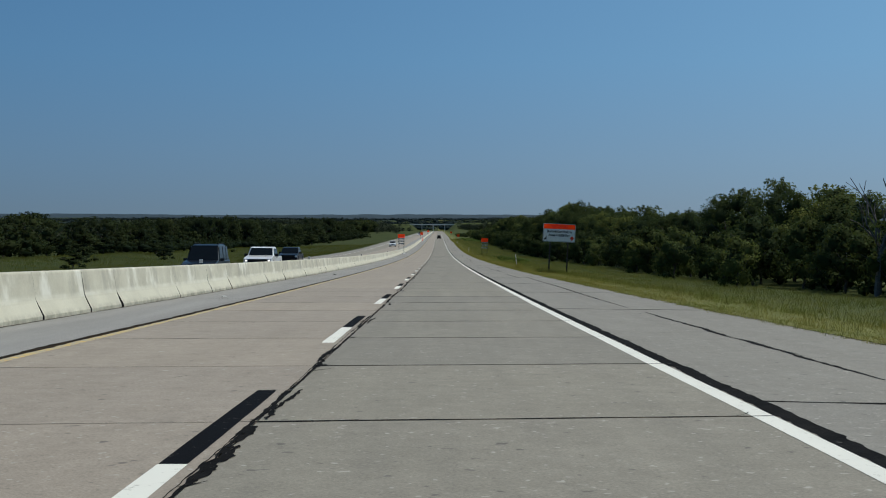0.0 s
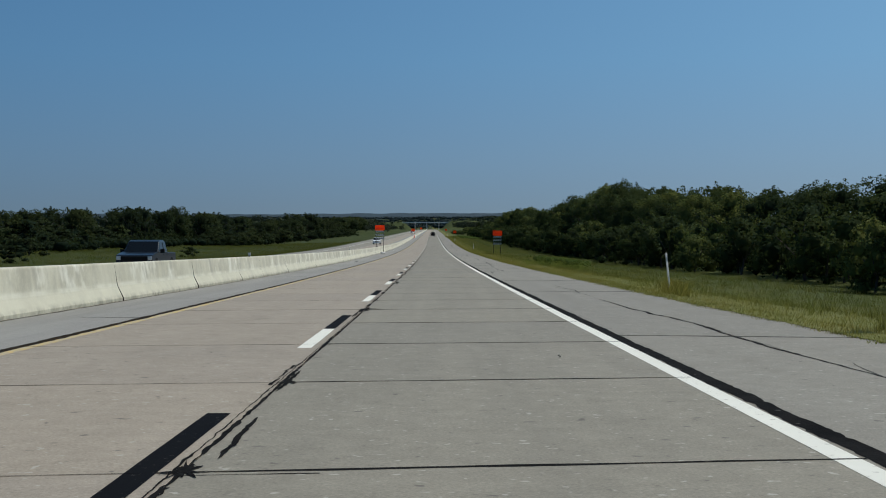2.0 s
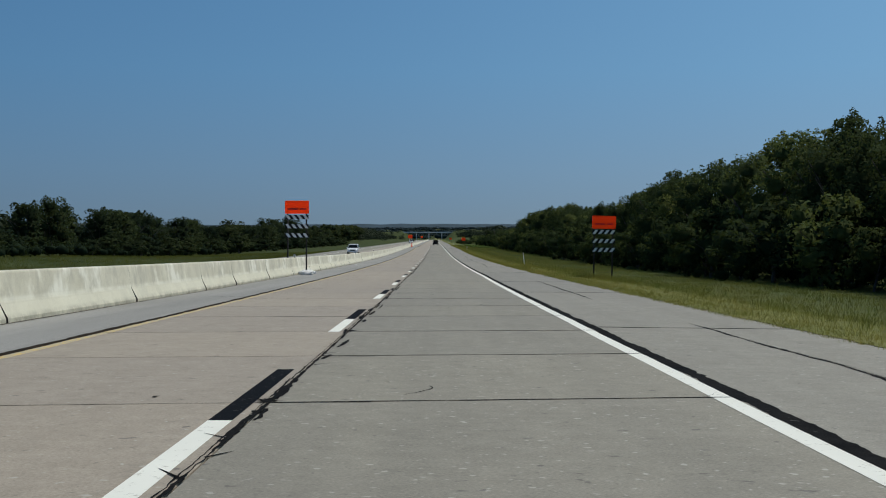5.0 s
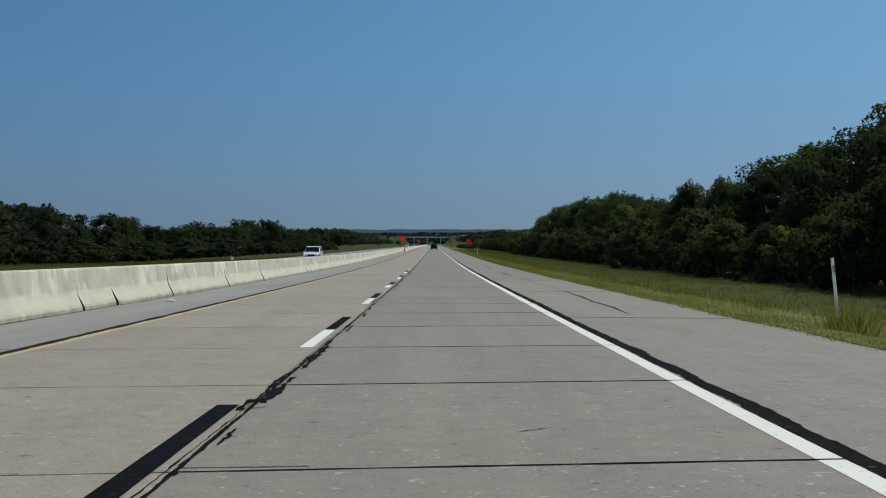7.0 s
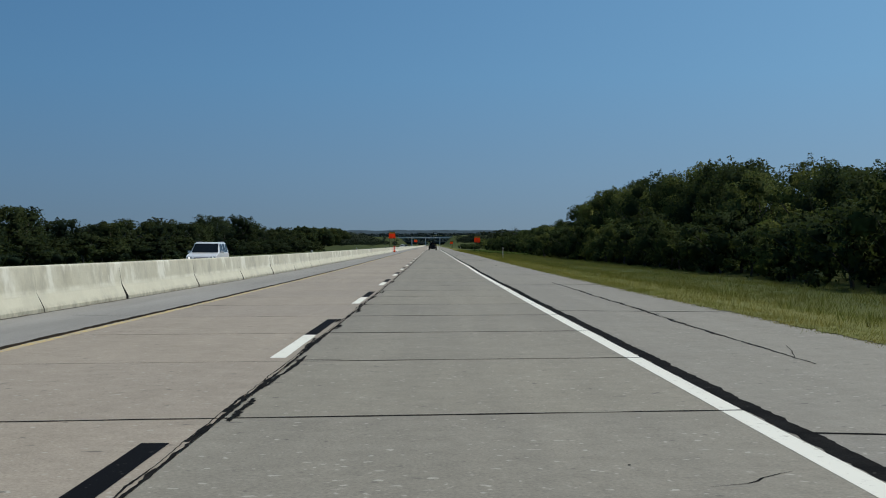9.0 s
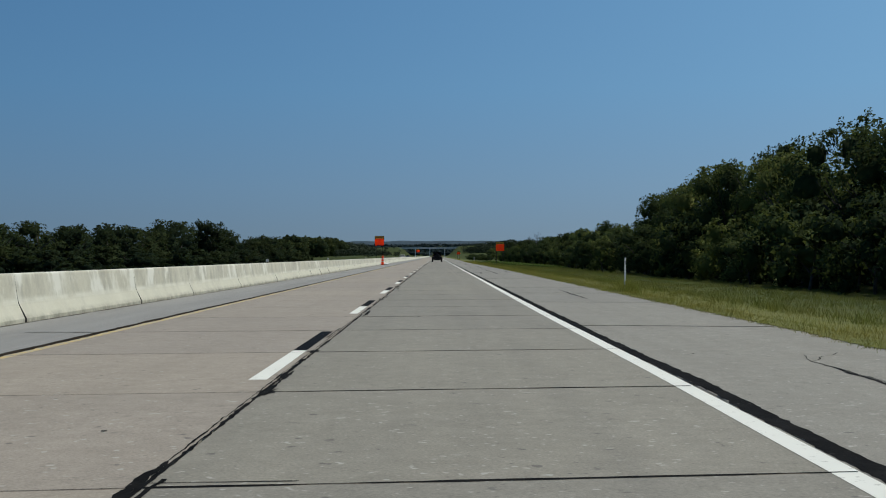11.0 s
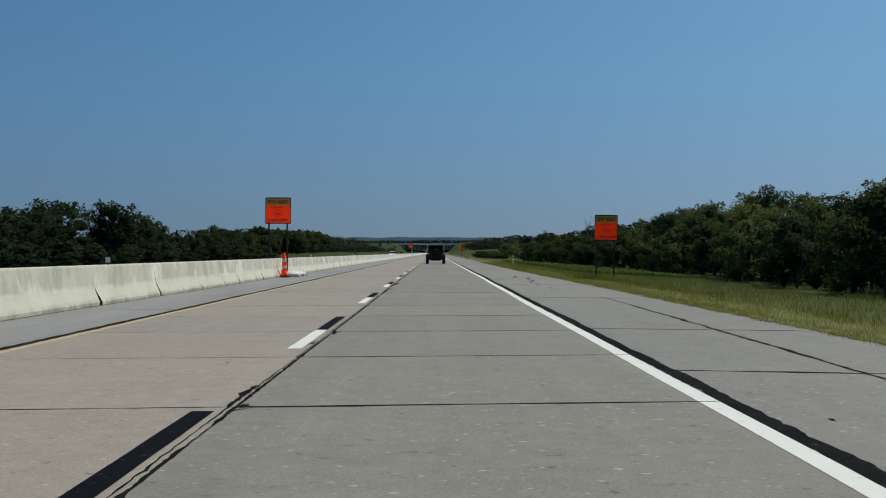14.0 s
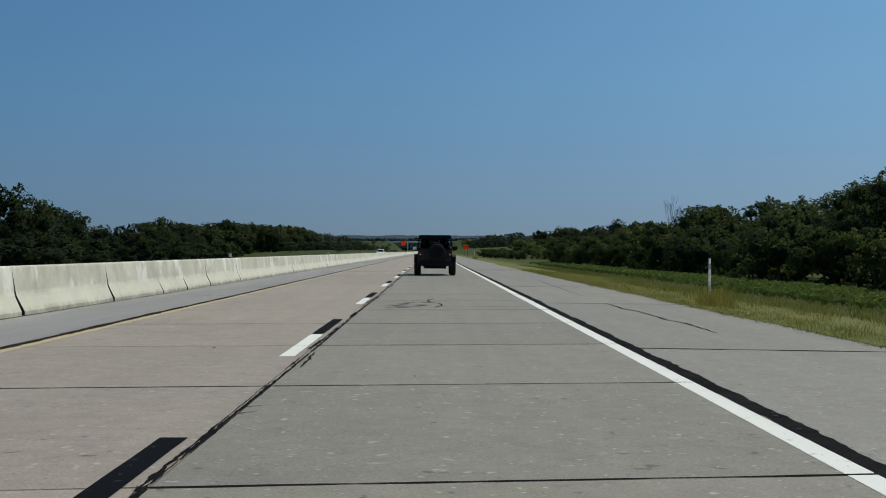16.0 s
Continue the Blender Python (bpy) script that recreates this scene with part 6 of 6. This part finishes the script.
def pickup(x, y, z, paint, label, lit):
    """A crew-cab pickup that comes towards -y; its nose is at y = 0."""
    ob = thing("pickup_truck", pose(x, y, z, math.degrees(math.atan(slope(y + 3)))), label, "pickup truck", "oncoming traffic")
    low = [(0.05, 0.52), (0.0, 0.72), (0.02, 1.02), (0.10, 1.07), (0.45, 1.14), (1.45, 1.25), (3.75, 1.22), (3.75, 1.18), (5.75, 1.18), (5.82, 0.62), (5.6, 0.50), (0.3, 0.42)]
    part("body", side_body(low, 0.98, 0.02, 0.9), paint, ob)
    cab = [(1.45, 1.19), (2.15, 1.80), (2.45, 1.88), (3.35, 1.88), (3.62, 1.80), (3.76, 1.19)]
    part("cab", side_body(cab, 0.95, 0.20, 1.2), paint, ob)
    quad_panel("windscreen", [(-0.86, 1.50, 1.26), (0.86, 1.50, 1.26), (0.76, 2.10, 1.785), (-0.76, 2.10, 1.785)], 0.012, CAR_GLASS, ob)
    part("grille", box(-0.70, 0.70, -0.045, 0.02, 0.70, 0.99, None, 0.012), TRIM, ob, "black grille")
    for zz in (0.82, 0.90, 0.97):
        part("grille_bar", box(-0.68, 0.68, -0.055, -0.04, zz - 0.012, zz + 0.012), TRIM, ob)
    part("front_bumper", box(-0.98, 0.98, -0.12, 0.12, 0.42, 0.68, None, 0.04), TRIM, ob)
    part("rear_bumper", box(-0.95, 0.95, 5.75, 5.92, 0.48, 0.66, None, 0.03), CHROME, ob)
    part("cargo_bed", box(-0.80, 0.80, 3.85, 5.68, 1.0, 1.20), TRIM, ob, "dark open cargo bed")
    part("cargo", box(-0.70, 0.70, 3.9, 4.5, 1.18, 1.42, None, 0.03), TRIM, ob, "dark tool chest in the bed")
    for s in (-1, 1):
        part("headlamp", box(s * 0.84 - 0.12, s * 0.84 + 0.12, -0.03, 0.10, 0.80, 1.00, None, 0.03), WHITE_LENS, ob, "clear headlamp")
        if lit:
            bm = bmesh.new()
            tube(bm, (s * 0.80, -0.045, 0.90), (s * 0.80, -0.02, 0.90), 0.055, 0.055, 12)
            part("bulb", bm, HEADLAMP, ob.children[-1], "lit bulb")
        for y0, y1, z1 in ((2.0, 2.72, 1.74), (2.82, 3.52, 1.74)):
            w0, w1 = 0.945, 0.855
            quad_panel("side_window", [(s * w0, y0 - 0.28 if y0 < 2.5 else y0, 1.27), (s * w0, y1, 1.27), (s * w1, y1 - 0.02, z1), (s * w1, y0 + 0.08, z1)][::s], 0.012, CAR_GLASS, ob)
        for yy in (2.62, 3.46):
            part("door_handle", box(s * 0.965 - 0.02, s * 0.965 + 0.02, yy - 0.1, yy + 0.1, 1.08, 1.12), TRIM, ob)
        place(part("mirror", box(-0.12, 0.12, -0.06, 0.06, -0.11, 0.11, None, 0.03), TRIM, ob), s * 1.10, 1.85, 1.28)
        for yy in (0.95, 4.72):
            arch = bmesh.new()
            tube(arch, (s * 0.90, yy, 0.46), (s * 0.985, yy, 0.46), 0.46, 0.46, 20)
            part("wheel_arch", arch, RUBBER, ob)
            wheel(ob, s * 0.87, yy, 0.40, 0.26, STEEL_RIM)
        part("tail_lamp", box(s * 0.90 - 0.06, s * 0.90 + 0.06, 5.74, 5.82, 0.80, 1.12), RED_LENS, ob)
    return ob


def wagon(x, y, z, paint, label, lit, tall=1.72, name="estate_car"):
    """A family off-roader that comes towards -y."""
    ob = thing(name, pose(x, y, z, math.degrees(math.atan(slope(y + 2)))), label, "car", "oncoming traffic")
    low = [(0.08, 0.40), (0.0, 0.58), (0.03, 0.80), (0.14, 0.90), (0.55, 1.0), (1.30, 1.10), (4.45, 1.06), (4.58, 0.80), (4.55, 0.45), (4.3, 0.36), (0.4, 0.32)]
    part("body", side_body(low, 0.91, 0.02, 0.8), paint, ob)
    roof = [(1.15, 1.03), (1.95, tall - 0.07), (2.25, tall), (3.8, tall), (4.2, tall - 0.08), (4.5, 1.03)]
    part("cabin", side_body(roof, 0.88, 0.22, 1.05), paint, ob)
    quad_panel("windscreen", [(-0.80, 1.21, 1.09), (0.80, 1.21, 1.09), (0.70, 1.89, tall - 0.10), (-0.70, 1.89, tall - 0.10)], 0.012, CAR_GLASS, ob)
    part("grille", box(-0.42, 0.42, -0.02, 0.05, 0.62, 0.80, None, 0.01), TRIM, ob, "black grille")
    part("front_bumper", box(-0.90, 0.90, -0.06, 0.15, 0.36, 0.56, None, 0.05), paint, ob)
    for s in (-1, 1):
        part("headlamp", box(s * 0.70 - 0.15, s * 0.70 + 0.15, -0.01, 0.16, 0.72, 0.85, None, 0.03), WHITE_LENS, ob, "clear headlamp")
        if lit:
            bm = bmesh.new()
            tube(bm, (s * 0.70, -0.025, 0.785), (s * 0.70, 0.0, 0.785), 0.045, 0.045, 12)
            part("bulb", bm, HEADLAMP, ob.children[-1], "lit bulb")
        for y0, y1 in ((1.72, 2.55), (2.64, 3.45), (3.54, 4.15)):
            quad_panel("side_window", [(s * 0.875, y0 - (0.3 if y0 < 2 else 0), 1.10), (s * 0.875, y1, 1.10), (s * 0.765, y1 - 0.02, tall - 0.12), (s * 0.765, y0 + 0.14, tall - 0.12)][::s], 0.012, CAR_GLASS, ob)
        place(part("mirror", box(-0.11, 0.11, -0.05, 0.05, -0.07, 0.07, None, 0.025), paint, ob), s * 1.0, 1.62, 1.12)
        bm = bmesh.new()
        tube(bm, (s * 0.62, 2.2, tall + 0.05), (s * 0.62, 3.8, tall + 0.05), 0.02, 0.02, 6)
        for yy in (2.25, 3.75):
            tube(bm, (s * 0.62, yy, tall - 0.03), (s * 0.62, yy, tall + 0.05), 0.02, 0.02, 6)
        part("roof_rail", bm, TRIM, ob)
        for yy in (0.85, 3.60):
            arch = bmesh.new()
            tube(arch, (s * 0.84, yy, 0.40), (s * 0.915, yy, 0.40), 0.40, 0.40, 20)
            part("wheel_arch", arch, RUBBER, ob)
            wheel(ob, s * 0.81, yy, 0.35, 0.22, STEEL_RIM)
    return ob


open_jeep(1.62, 551.0, road_z(551.0), "black boxy off-road car with soft top driving ahead")


def opp_z(y):
    return road_z(y + 2.5) - 0.26


pickup(-11.4, 80.0, opp_z(80.0), CAR_WHITE, "white crew-cab pickup truck with lit headlamps, oncoming", True)
pickup(-14.5, 122.0, opp_z(122.0), CAR_BLUE, "dark blue pickup truck oncoming in the far lane", False)
wagon(-11.2, 58.0, opp_z(58.0), CAR_BLUE, "dark blue boxy van oncoming past the barrier", False, 1.95, "dark_van")
wagon(-12.2, 350.0, opp_z(350.0), CAR_WHITE, "white family car oncoming behind the barrier", True)
wagon(-11.6, 800.0, opp_z(800.0), CAR_WHITE, "white car far off on the opposite carriageway", False)
wagon(-14.6, 1010.0, opp_z(1010.0), CAR_BLACK, "dark car far off on the opposite carriageway", False)
